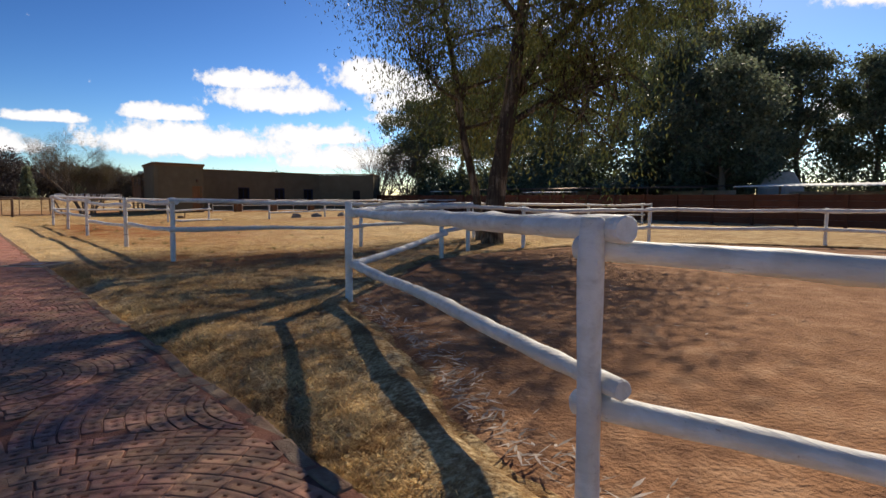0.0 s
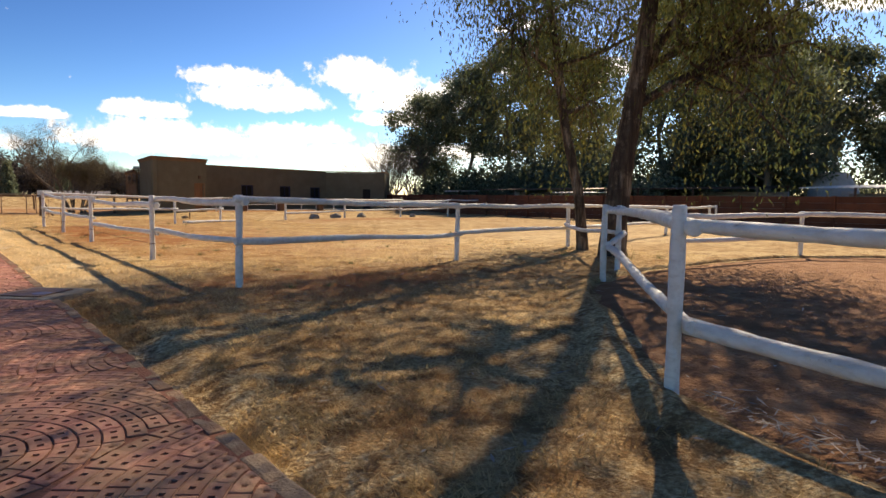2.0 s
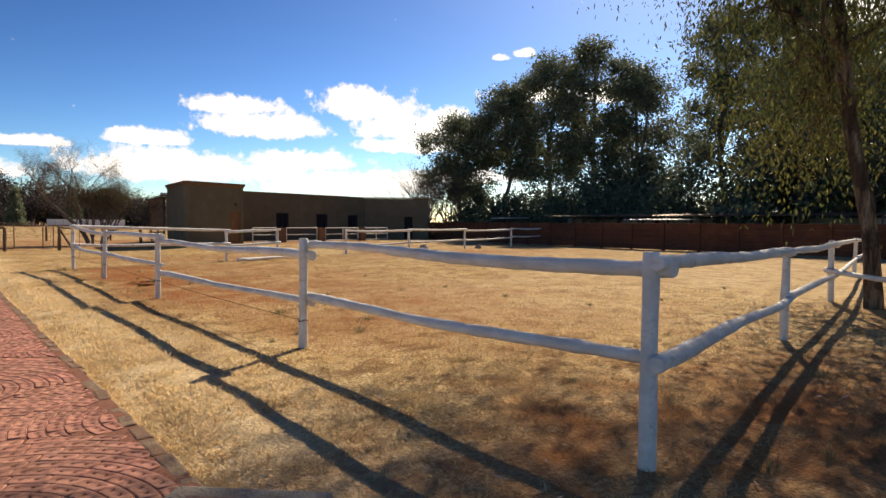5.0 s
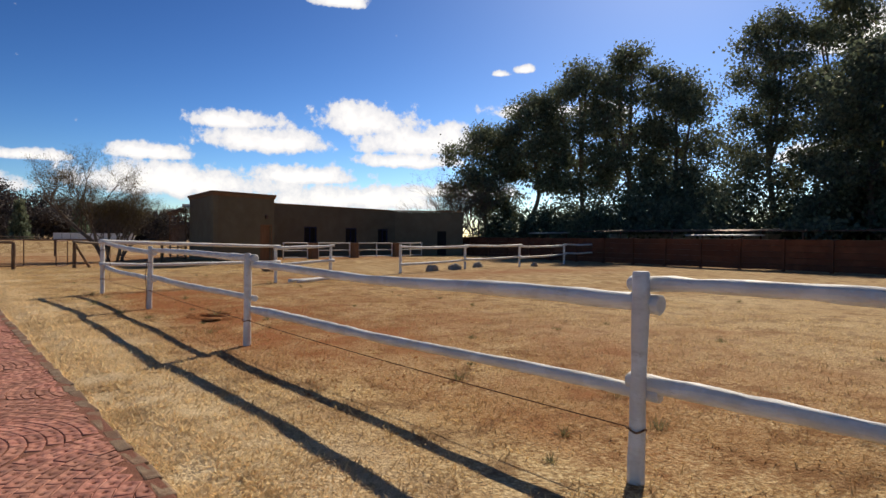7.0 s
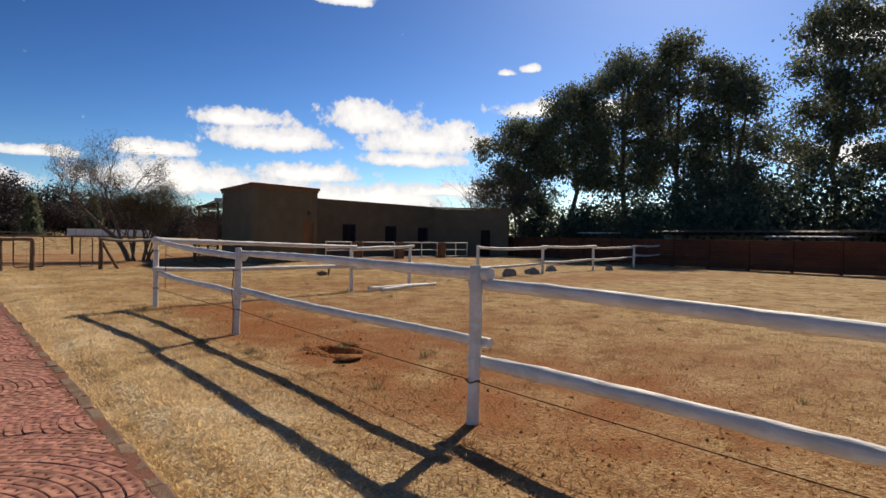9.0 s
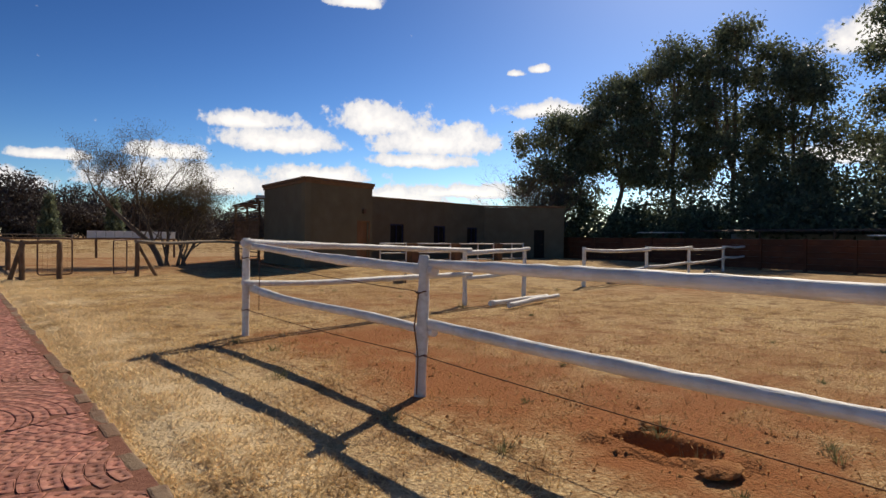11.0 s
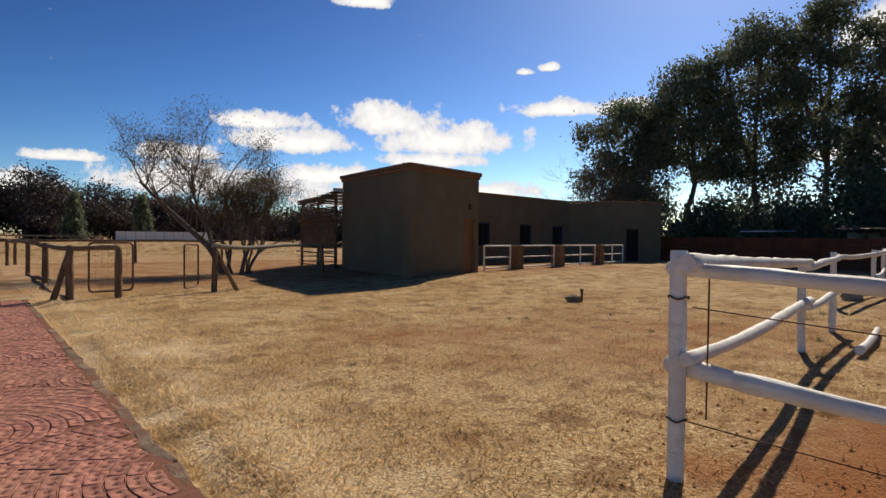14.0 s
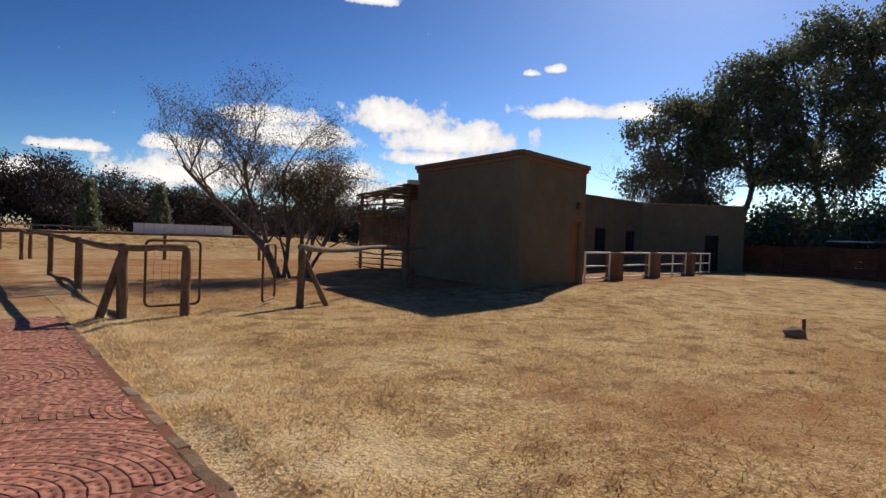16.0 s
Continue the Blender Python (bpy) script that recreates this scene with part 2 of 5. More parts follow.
M_WIRE = material("rusty_wire", [(0.10, 0.055, 0.035), (0.2, 0.1, 0.055)], 30, 0.6, 0.2, 90, metal=0.6)
M_STEEL = material("rusty_tube", [(0.10, 0.055, 0.04), (0.20, 0.12, 0.08)], 14, 0.6, 0.3, 60, metal=0.5)
M_WALL = material("plastered_wall", [(0.14, 0.118, 0.08), (0.16, 0.136, 0.093), (0.18, 0.154, 0.106)], 1.6, 0.9, 0.3, 30, 8, stain=(0.14, 0.11, 0.072), stain_scale=0.5, stain_amount=0.35, spec=0.15)
M_PLINTH = material("dark_plinth", [(0.18, 0.135, 0.09), (0.26, 0.2, 0.135)], 3, 0.9, 0.3, 40, spec=0.15)
M_CORNICE = material("brick_cornice", [(0.17, 0.095, 0.055), (0.25, 0.145, 0.085)], 6, 0.9, 0.4, 40, vary=0.12, spec=0.15)
M_ROOF = material("sheet_roof", [(0.3, 0.29, 0.28), (0.42, 0.41, 0.4)], 3, 0.5, 0.2, 30, metal=0.4)
M_DOORWOOD = material("brown_door_wood", [(0.16, 0.075, 0.035), (0.25, 0.125, 0.06)], 8, 0.6, 0.3, 30, stretch=(1, 1, 0.15))
M_BLUE = material("dark_blue_paint", [(0.012, 0.016, 0.05), (0.025, 0.03, 0.085)], 6, 0.5, 0.2, 40)
# room darkness behind the windows, put into a near-black colour; also on the wing door
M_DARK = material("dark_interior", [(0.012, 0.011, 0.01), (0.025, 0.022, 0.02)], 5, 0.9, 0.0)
M_REDWALL = material("red_brown_panel", [(0.11, 0.038, 0.021), (0.155, 0.056, 0.031), (0.2, 0.078, 0.045)], 2.2, 0.85, 0.4, 30, 8, stain=(0.1, 0.045, 0.03), stain_scale=0.45, stain_amount=0.5, vary=0.12, spec=0.2)
M_CONC = material("grey_concrete", [(0.2, 0.175, 0.145), (0.33, 0.3, 0.25)], 8, 0.9, 0.5, 50, stain=(0.2, 0.15, 0.11), stain_scale=3, stain_amount=0.5)
M_LID = material("rusty_lid", [(0.16, 0.085, 0.055), (0.27, 0.16, 0.11)], 8, 0.6, 0.4, 60, metal=0.35)
M_PAINTSPOT = material("faded_blue_paint", [(0.16, 0.15, 0.22), (0.26, 0.24, 0.31)], 20, 0.7, 0.2, 60)
M_BARK = material("gum_bark", [(0.055, 0.038, 0.027), (0.15, 0.108, 0.075), (0.30, 0.235, 0.175)], 5, 0.9, 1.0, 12, 9, stain=(0.05, 0.034, 0.025), stain_scale=1.8, stain_amount=0.8, span=(0.38, 0.62), stretch=(2.2, 2.2, 0.3), bump_distance=0.09, spec=0.15)
M_FARBARK = material("far_bark", [(0.11, 0.085, 0.065), (0.24, 0.2, 0.16)], 2, 0.9, 0.5, 8, stretch=(1, 1, 0.3), spec=0.15)
M_LEAF = material("gum_leaves", [(0.05, 0.072, 0.028), (0.085, 0.11, 0.038), (0.14, 0.145, 0.05)], 0.9, 0.5, 0, stain=(0.22, 0.18, 0.045), stain_scale=0.5, stain_amount=0.4, vary=0.4, translucent=0.42)
# paler than the near gum leaves: distance haze is mixed into the leaf colour
M_FARLEAF = material("hazed_far_leaves", [(0.11, 0.145, 0.095), (0.155, 0.185, 0.12), (0.21, 0.23, 0.14)], 0.5, 0.5, 0, vary=0.4, translucent=0.5)
M_DARKLEAF = material("dark_wood_leaves", [(0.06, 0.05, 0.052), (0.085, 0.072, 0.07), (0.12, 0.1, 0.085)], 0.4, 0.7, 0, vary=0.4, translucent=0.15)
M_TWIG = material("bare_twigs", [(0.10, 0.075, 0.06), (0.2, 0.155, 0.12)], 3, 0.9, 0, vary=0.2)
M_FEWLEAF = material("last_leaves", [(0.09, 0.07, 0.035), (0.16, 0.12, 0.055)], 2, 0.6, 0, vary=0.4, translucent=0.3)
M_LITTER = material("bark_litter", [(0.34, 0.27, 0.21), (0.55, 0.48, 0.41)], 9, 0.85, 0, vary=0.45, translucent=0.1)
M_STONE = material("grey_stone", [(0.2, 0.18, 0.16), (0.36, 0.33, 0.3)], 6, 0.9, 0.6, 25)
M_WHITEROOF = material("white_sheet", [(0.7, 0.7, 0.69), (0.82, 0.82, 0.81)], 3, 0.45, 0.1, 20)
M_SHED = material("shed_wall", [(0.35, 0.33, 0.3), (0.48, 0.46, 0.43)], 2, 0.8, 0.2, 20)


# ---- mesh helpers ----
def part(name, bm, mat, parent=None, label=""):
    me = bpy.data.meshes.new(name)
    bm.to_mesh(me)
    bm.free()
    me.materials.append(mat)
    ob = new(name, me)
    ob.parent = parent
    if label:
        tagged(ob, label)
    return ob


def thing(name, at, label, category, group="", kind=""):
    ob = new(name)
    ob.empty_display_size = 0.2
    ob.location = at
    bpy.context.view_layer.update()
    return tagged(ob, label, category, group, kind)


def own(ob, parent):
    """Hang ob under parent without moving it."""
    ob.parent = parent
    ob.matrix_parent_inverse = Matrix.Translation(-parent.location)
    return ob


def wpart(name, bm, mat, parent, label=""):
    """A part built in world coordinates under a thing that stands anywhere."""
    ob = part(name, bm, mat, None, label)
    return own(ob, parent)


def arrays(name, verts, faces, mat, smooth=False):
    """A mesh from numpy arrays; faces all of one size."""
    verts, faces = np.asarray(verts, np.float32), np.asarray(faces, np.int32)
    n, k = faces.shape
    me = bpy.data.meshes.new(name)
    me.vertices.add(len(verts))
    me.vertices.foreach_set("co", verts.ravel())
    me.loops.add(n * k)
    me.loops.foreach_set("vertex_index", faces.ravel())
    me.polygons.add(n)
    me.polygons.foreach_set("loop_start", np.arange(0, n * k, k, dtype=np.int32))
    me.polygons.foreach_set("loop_total", np.full(n, k, np.int32))
    if smooth:
        me.polygons.foreach_set("use_smooth", np.ones(n, bool))
    me.update(calc_edges=True)
    me.validate()
    me.materials.append(mat)
    return me


def tube_arrays(points, radii, sides=8, rough=0.0, rng=None):
    """Verts and quads of a tube along points, with the ends closed to a point ring."""
    P = np.asarray(points, float)
    n = len(P)
    tang = np.gradient(P, axis=0)
    tang /= np.linalg.norm(tang, axis=1)[:, None] + 1e-9
    ref = np.array([0, 0, 1.0]) if abs(tang[0, 2]) < 0.9 else np.array([1.0, 0, 0])
    V = []
    ang = np.arange(sides) * 2 * np.pi / sides
    for i in range(n):
        a = np.cross(tang[i], ref)
        a /= np.linalg.norm(a) + 1e-9
        b = np.cross(a, tang[i])
        r = radii[i] * (1 + (rng.normal(0, rough, sides) if rough else 0))
        V.append(P[i] + (np.cos(ang) * r)[:, None] * a + (np.sin(ang) * r)[:, None] * b)
    V = np.concatenate(V)
    F = []
    for i in range(n - 1):
        for j in range(sides):
            k = (j + 1) % sides
            F.append((i * sides + j, i * sides + k, (i + 1) * sides + k, (i + 1) * sides + j))
    return V, F


def pole(name, p0, p1, r0, r1, mat, parent=None, seed=0, sag=0.0, wobble=0.012, sides=12, segs=14, label="", rough=0.035):
    """A round pole, slightly bent and uneven, with closed sawn ends."""
    rng = np.random.default_rng(seed)
    p0, p1 = np.array(p0, float), np.array(p1, float)
    t = np.linspace(0, 1, segs)
    L = np.linalg.norm(p1 - p0)
    pts = p0 + t[:, None] * (p1 - p0)
    k = rng.normal(0, 1, (3, 3)) * wobble * min(1.5, L / 3)
    for h in range(3):
        pts += np.sin(np.pi * (h + 1) * t)[:, None] * k[h] / (h + 1)
    pts[:, 2] -= sag * 4 * t * (1 - t)
    rad = (r0 + (r1 - r0) * t) * (1 + 0.05 * np.sin(t * 9 + seed) + rng.normal(0, 0.04, segs))
    V, F = tube_arrays(pts, rad, sides, rough, rng)
    bm = bmesh.new()
    vs = [bm.verts.new(v) for v in V]
    for f in F:
        bm.faces.new([vs[i] for i in f]).smooth = True
    for ring, sign in ((vs[:sides], -1), (vs[-sides:], 1)):
        axis = (pts[1] - pts[0]) if sign < 0 else (pts[-1] - pts[-2])
        axis = axis / np.linalg.norm(axis)
        c = np.mean([v.co[:] for v in ring], axis=0)
        inner = [bm.verts.new(np.array(v.co[:]) * 0.86 + c * 0.14 + sign * axis * 0.01) for v in ring]
        for j in range(sides):
            bm.faces.new((ring[j], ring[(j + 1) % sides], inner[(j + 1) % sides], inner[j]))
        bm.faces.new(inner)
    bmesh.ops.recalc_face_normals(bm, faces=bm.faces[:])
    ob = part(name, bm, mat, None, label)
    return own(ob, parent) if parent else ob


def box(bm, cx, cy, cz, sx, sy, sz, rot=0.0, bevel=0.0):
    """A box added to bm, turned by rot degrees about z."""
    m = pose(cx, cy, cz, 0, 0, rot) @ Matrix.Diagonal((sx, sy, sz, 1))
    r = bmesh.ops.create_cube(bm, size=1, matrix=m)
    if bevel:
        edges = list({e for v in r["verts"] for e in v.link_edges})
        bmesh.ops.bevel(bm, geom=edges, offset=bevel, segments=2, affect="EDGES", profile=0.6)
    return bm


def boxed(cx, cy, cz, sx, sy, sz, rot=0.0, bevel=0.0):
    return box(bmesh.new(), cx, cy, cz, sx, sy, sz, rot, bevel)


def road_edge(y):
    """x of the brick road's edge."""
    return 1.97 - 0.0355 * y


def ground_z(x, y):
    z = 0.022 * noise.noise((x * 0.45, y * 0.45, 0)) + 0.012 * noise.noise((x * 1.7, y * 1.7, 3))
    z += 0.17 * smooth01((y - 43.5) / 5) * smooth01((x - 7) / 4) * smooth01((35 - x) / 3) * smooth01((59 - y) / 3)
    z += 0.10 * smooth01(1 - math.hypot(x - 20, y - 35) / 7)
    d = math.hypot((x - 3.86 + 0.25 * (y - 26.95)) / 0.17, (y - 26.95) / 0.32) * (1 + 0.35 * noise.noise((x * 4, y * 4, 6)))
    if d < 1.9:
        z += -0.17 * smooth01(1.2 - d) + 0.05 * math.exp(-((d - 1.35) / 0.25) ** 2)
    flat = smooth01((road_edge(y) + 0.45 - x) / 0.4)
    z = z * (1 - flat) - 0.07 * flat * smooth01((47 - y) / 1.0)
    return z * smooth01((35.8 - x) / 2) * smooth01((x + 6) / 2) * smooth01((66 - y) / 3) * smooth01((y + 6) / 2)


# ---- ground ----
sown = {}


def build_ground():
    xs = sorted({round(-6 + 0.2 * k, 3) for k in range(211)} | {round(3.2 + 0.04 * k, 3) for k in range(36)})
    ys = sorted({round(-6 + 0.2 * k, 3) for k in range(361)} | {round(26.0 + 0.04 * k, 3) for k in range(50)})
    nx, ny = len(xs), len(ys)
    V, bare, pale = np.zeros((nx * ny, 3)), np.zeros(nx * ny, np.float32), np.zeros(nx * ny, np.float32)
    for j, y in enumerate(ys):
        for i, x in enumerate(xs):
            V[j * nx + i] = (x, y, ground_z(x, y))
            bare[j * nx + i] = bare_soil(x, y)
            pale[j * nx + i] = pale_straw(x, y)
    idx = np.arange(nx * ny).reshape(ny, nx)
    F = np.stack([idx[:-1, :-1], idx[:-1, 1:], idx[1:, 1:], idx[1:, :-1]], -1).reshape(-1, 4)
    far = 2500.0
    c = [idx[0, 0], idx[0, -1], idx[-1, -1], idx[-1, 0]]
    corners = np.array([(-far, -far, 0), (far, -far, 0), (far, far, 0), (-far, far, 0)])
    n = len(V)
    V = np.concatenate([V, corners])
    extra = [(n + k, n + (k + 1) % 4, c[(k + 1) % 4], c[k]) for k in range(4)]
    me = arrays("ground", V, np.concatenate([F, np.array(extra)]), M_GRASS, True)
    me.attributes.new("bare", "FLOAT", "POINT").data.foreach_set("value", np.concatenate([bare, np.zeros(4, np.float32)]))
    me.attributes.new("pale", "FLOAT", "POINT").data.foreach_set("value", np.concatenate([pale, np.zeros(4, np.float32)]))
    sown.update(xs=np.array(xs), ys=np.array(ys), bare=bare.reshape(ny, nx), pale=pale.reshape(ny, nx))
    tagged(new("ground", me), "dry straw-coloured winter grass with bare orange soil patches", "ground", kind="structure")


build_ground()


def spline(pts, per=8, closed=True):
    P = [np.array(p, float) for p in pts]
    n, out = len(P), []
    for i in range(n if closed else n - 1):
        a, b, c, d = P[(i - 1) % n] if closed or i else P[0], P[i], P[(i + 1) % n], P[(i + 2) % n] if closed or i + 2 < n else P[-1]
        for k in range(per):
            t = k / per
            out.append(0.5 * (2 * b + (c - a) * t + (2 * a - 5 * b + 4 * c - d) * t * t + (3 * b - a - 3 * c + d) * t ** 3))
    return out


RING = [(2.45, 1.6), (3.3, 4.2), (4.2, 6.85), (6.2, 8.9), (8.3, 10.7), (11.8, 11.35), (16.4, 10.7), (19.1, 7.2), (20.2, 2.5), (18.5, -3), (15, -7), (10, -8.4), (5.6, -6.6), (3.1, -2.6)]
ring_line = spline(RING, 6)


def build_arena():
    cx, cy = 11.3, 2.5
    rings, V, F = 26, [], []
    m = len(ring_line)
    for k in range(rings + 1):
        s = k / rings
        for p in ring_line:
            j = 0.03 * noise.noise((p[0] * 2.3, p[1] * 2.3, 7)) if k == rings else 0
            x, y = cx + (p[0] - cx) * (s + j), cy + (p[1] - cy) * (s + j)
            z = ground_z(x, y) + 0.035 + 0.02 * noise.noise((x * 1.3, y * 1.3, 5)) + 0.012 * noise.noise((x * 5, y * 5, 2))
            V.append((x, y, z if k < rings else ground_z(x, y) - 0.01))
    for k in range(rings):
        for i in range(m):
            F.append((k * m + i, k * m + (i + 1) % m, (k + 1) * m + (i + 1) % m, (k + 1) * m + i))
    me = arrays("arena_dirt", V, F, M_DIRT, True)
    tagged(new("ground_arena", me), "trampled red-brown dirt floor of the riding ring", "dirt floor", kind="structure")
    # low grass lip round the dirt
    V, F, n = [], [], 0
    prof = [(0.02, -0.03), (0.05, 0.05), (0.14, 0.075), (0.26, 0.05), (0.42, -0.02)]
    for i, p in enumerate(ring_line):
        q = ring_line[(i + 1) % m]
        t = np.array([q[0] - p[0], q[1] - p[1]])
        t /= np.linalg.norm(t)
        o = np.array([-t[1], t[0]])
        if np.dot(o, np.array([p[0] - cx, p[1] - cy])) < 0:
            o = -o
        for d, h in prof:
            x, y = p[0] + o[0] * d, p[1] + o[1] * d
            V.append((x, y, ground_z(x, y) + h * (0.8 + 0.5 * noise.noise((x * 3, y * 3, 1)))))
    k = len(prof)
    for i in range(m):
        for j in range(k - 1):
            a, b = i * k + j, ((i + 1) % m) * k + j
            F.append((a, b, b + 1, a + 1))
    tagged(new("ground_verge", arrays("grass_verge", V, F, M_GRASS, True)), "raised dry grass lip along the dirt ring", "grass edge", kind="structure")


build_arena()


# ---- brick road bed ----
def build_road_bed():
    bm = bmesh.new()
    ys = [-6 + 53.2 * k / 40 for k in range(41)]
    a = [bm.verts.new((-4.6, y, -0.004)) for y in ys]
    b = [bm.verts.new((road_edge(y) - 0.02, y, -0.004)) for y in ys]
    for k in range(40):
        bm.faces.new((a[k], b[k], b[k + 1], a[k + 1]))
    return tagged(part("road", bm, M_JOINT), "red brick driveway laid in sweeping arcs, sandy joints", "road", kind="structure")


road = build_road_bed()

# ---- fences ----
seed_count = [10]


def next_seed():
    seed_count[0] += 1
    return seed_count[0]


def post(x, y, top, parent, r=0.05, mat=None, lean=(0, 0)):
    z = ground_z(x, y)
    return pole("post", (x, y, z - 0.25), (x + lean[0], y + lean[1], top), r * 1.06, r * 0.96, mat or M_WHITE, parent, next_seed(), wobble=0.006, segs=9)


def rail(a, b, za, zb, parent, r=0.05, mat=None, sag=0.02, side=0.07, over=0.10):
    """A rail fixed along the far side of two posts, its ends a little past them."""
    p, q = np.array([a[0], a[1]]), np.array([b[0], b[1]])
    t = (q - p) / np.linalg.norm(q - p)
    o = np.array([t[1], -t[0]]) * side
    p, q = p - t * over + o, q + t * over + o
    s = next_seed()
    f = 1.12 if s % 2 else 0.88
    return pole("rail", (*p, za), (*q, zb), r * f, r * (2 - f), mat or M_WHITE, parent, s, sag=sag, wobble=0.012, segs=34, rough=0.05)


def wire(pts, parent, r=0.0045, sag=0.02, name="wire"):
    V, F, n = [], [], 0
    line = []
    for a, b in zip(pts[:-1], pts[1:]):
        for k in range(12):
            t = k / 12
            p = np.array(a) * (1 - t) + np.array(b) * t
            p[2] -= sag * 4 * t * (1 - t)
            line.append(p)
    line.append(np.array(pts[-1]))
    V, F = tube_arrays(line, [r] * len(line), 5)
    return own(new(name, arrays(name, V, F, M_WIRE)), parent)


A0, A1, Q2, Q3, Q4 = (3.63, 13.35), (3.53, 17.87), (3.34, 23.83), (3.29, 29.08), (3.10, 33.11)
AM1, AM2, AM3, AM4 = (8.75, 14.7), (13.75, 15.9), (22.5, 18.3), (29.0, 20.0)
S1, S2 = (8.35, 34.68), (10.6, 35.2)
F1, F2, F3, F4 = (14.7, 36.8), (18.75, 37.4), (23.8, 38.83), (28.9, 40.1)

paddock = thing("paddock_fence", (3.5, 23, 0), "white-painted two-rail pole fence around a dry grass paddock", "fence")
for p, top in ((A0, 1.30), (A1, 1.28), (Q2, 1.24), (Q3, 1.25), (Q4, 1.37), (AM1, 1.19), (AM2, 1.2), (AM3, 1.12), (AM4, 1.12), ((30.4, 20.4), 1.12), (S1, 1.2), (S2, 1.22)):
    post(p[0], p[1], top, paddock, 0.05 if p[0] < 12 else 0.055, lean=(random.uniform(-0.02, 0.03), random.uniform(-0.03, 0.03)))
for a, b, ta, tb, la, lb in ((A0, A1, 1.21, 1.21, 0.66, 0.60), (A1, Q2, 1.09, 1.10, 0.54, 0.48), (Q2, Q3, 1.18, 1.18, 0.64, 0.64), (Q3, Q4, 1.12, 1.27, 0.57, 0.68),
                             (AM1, A0, 1.14, 1.25, 0.56, 0.66), (AM2, AM1, 1.12, 1.15, 0.52, 0.58), (AM3, AM2, 1.05, 1.14, 0.5, 0.55), (AM4, AM3, 1.05, 1.06, 0.5, 0.52),
                             (Q4, S1, 1.31, 1.17, 0.75, 0.66), (S1, S2, 1.11, 1.19, 0.58, 0.66)):
    rail(a, b, ta, tb, paddock, 0.05, side=0.07 if a[0] < b[0] + 3 else -0.07, sag=0.012)
    rail(a, b, la, lb, paddock, 0.048, side=0.075 if a[0] < b[0] + 3 else -0.075, sag=0.015)
rail((30.4, 20.4), AM4, 1.06, 1.06, paddock, 0.05)
wire([(Q4[0] + 0.15, Q4[1] + 0.0, 1.03), (Q3[0], Q3[1], 0.93)], paddock)
wire([(Q4[0], Q4[1], 0.37), (Q3[0], Q3[1], 0.36), (Q2[0], Q2[1], 0.34), (A1[0], A1[1], 0.33)], paddock)
wire([(Q4[0] + 0.16, Q4[1] - 0.1, 1.27), (Q4[0] + 0.15, Q4[1] - 0.1, 0.36)], paddock, 0.006, 0.0, "hanging_wire")
wire([(Q3[0] - 0.055, Q3[1] - 0.04, 0.93), (Q3[0] - 0.07, Q3[1], 0.62), (Q3[0] - 0.06, Q3[1] - 0.05, 0.36), (Q3[0] - 0.07, Q3[1] - 0.05, 0.02)], paddock, 0.007, 0.0, "hanging_wire")
for p, zs in ((Q3, (0.93, 0.36)), (Q2, (0.34,)), (Q4, (1.1, 0.37)), (A1, (0.33,))):
    for z in zs:
        V, F = tube_arrays([(p[0] + 0.058 * math.cos(a), p[1] + 0.058 * math.sin(a), z + 0.01 * math.sin(3 * a)) for a in [k * 0.5 for k in range(27)]], [0.006] * 27, 5)
        own(new("wire_wrap", arrays("wire_wrap", V, F, M_WIRE)), paddock)

far_fence = thing("far_paddock_fence", (22, 38, 0), "white pole fence with low second rail beyond a gap", "fence")
for p, top in ((F1, 1.2), (F2, 1.22), (F3, 1.22), (F4, 1.24)):
    post(p[0], p[1], top, far_fence, 0.06)
for a, b, ta, tb, la, lb in ((F1, F2, 1.13, 1.12, 0.38, 0.5), (F2, F3, 1.17, 1.17, 0.52, 0.56), (F3, F4, 1.1, 1.17, 0.5, 0.62), (F4, (32.5, 41.0), 1.2, 1.2, 0.68, 0.68)):
    rail(a, b, ta, tb, far_fence, 0.055, sag=0.05)
    rail(a, b, la, lb, far_fence, 0.05, sag=0.03)

R0, R1, R2, R3, R3C, R3B, R4, R5, R6 = (3.70, -3.1), (2.49, 1.66), (4.27, 7.0), (8.62, 10.85), (9.9, 11.5), (11.85, 11.6), (16.5, 11.0), (19.4, 7.3), (20.6, 2.6)
ring = thing("riding_ring_fence", (11, 3, 0), "white-painted thick pole rails around the dirt riding ring", "fence")
for p, top in ((R0, 1.2), (R1, 1.235), (R2, 1.26), (R3, 1.22), (R3C, 1.2), (R3B, 1.12), (R4, 1.08), (R5, 1.1), (R6, 1.1)):
    post(p[0], p[1], top, ring, 0.049, lean=(random.uniform(-0.015, 0.015), 0))
for a, b, ta, tb, la, lb in ((R0, R1, 0.99, 1.115, 0.47, 0.46), (R1, R2, 1.20, 1.14, 0.57, 0.47), (R2, R3, 1.12, 1.14, 0.48, 0.55), (R3, R3C, 1.15, 1.15, 0.6, 0.7),
                             (R3B, R4, 1.03, 1.0, 0.5, 0.48), (R4, R5, 1.02, 1.02, 0.48, 0.5), (R5, R6, 1.02, 1.02, 0.5, 0.5)):
    rail(a, b, ta, tb, ring, 0.053, side=0.075, sag=0.015)
    rail(a, b, la, lb, ring, 0.05, side=0.08, sag=0.02)
rail(R3C, R3B, 1.14, 1.06, ring, 0.045)
rail(R3C, AM2, 0.72, 0.62, ring, 0.045, side=-0.06, sag=0.05)

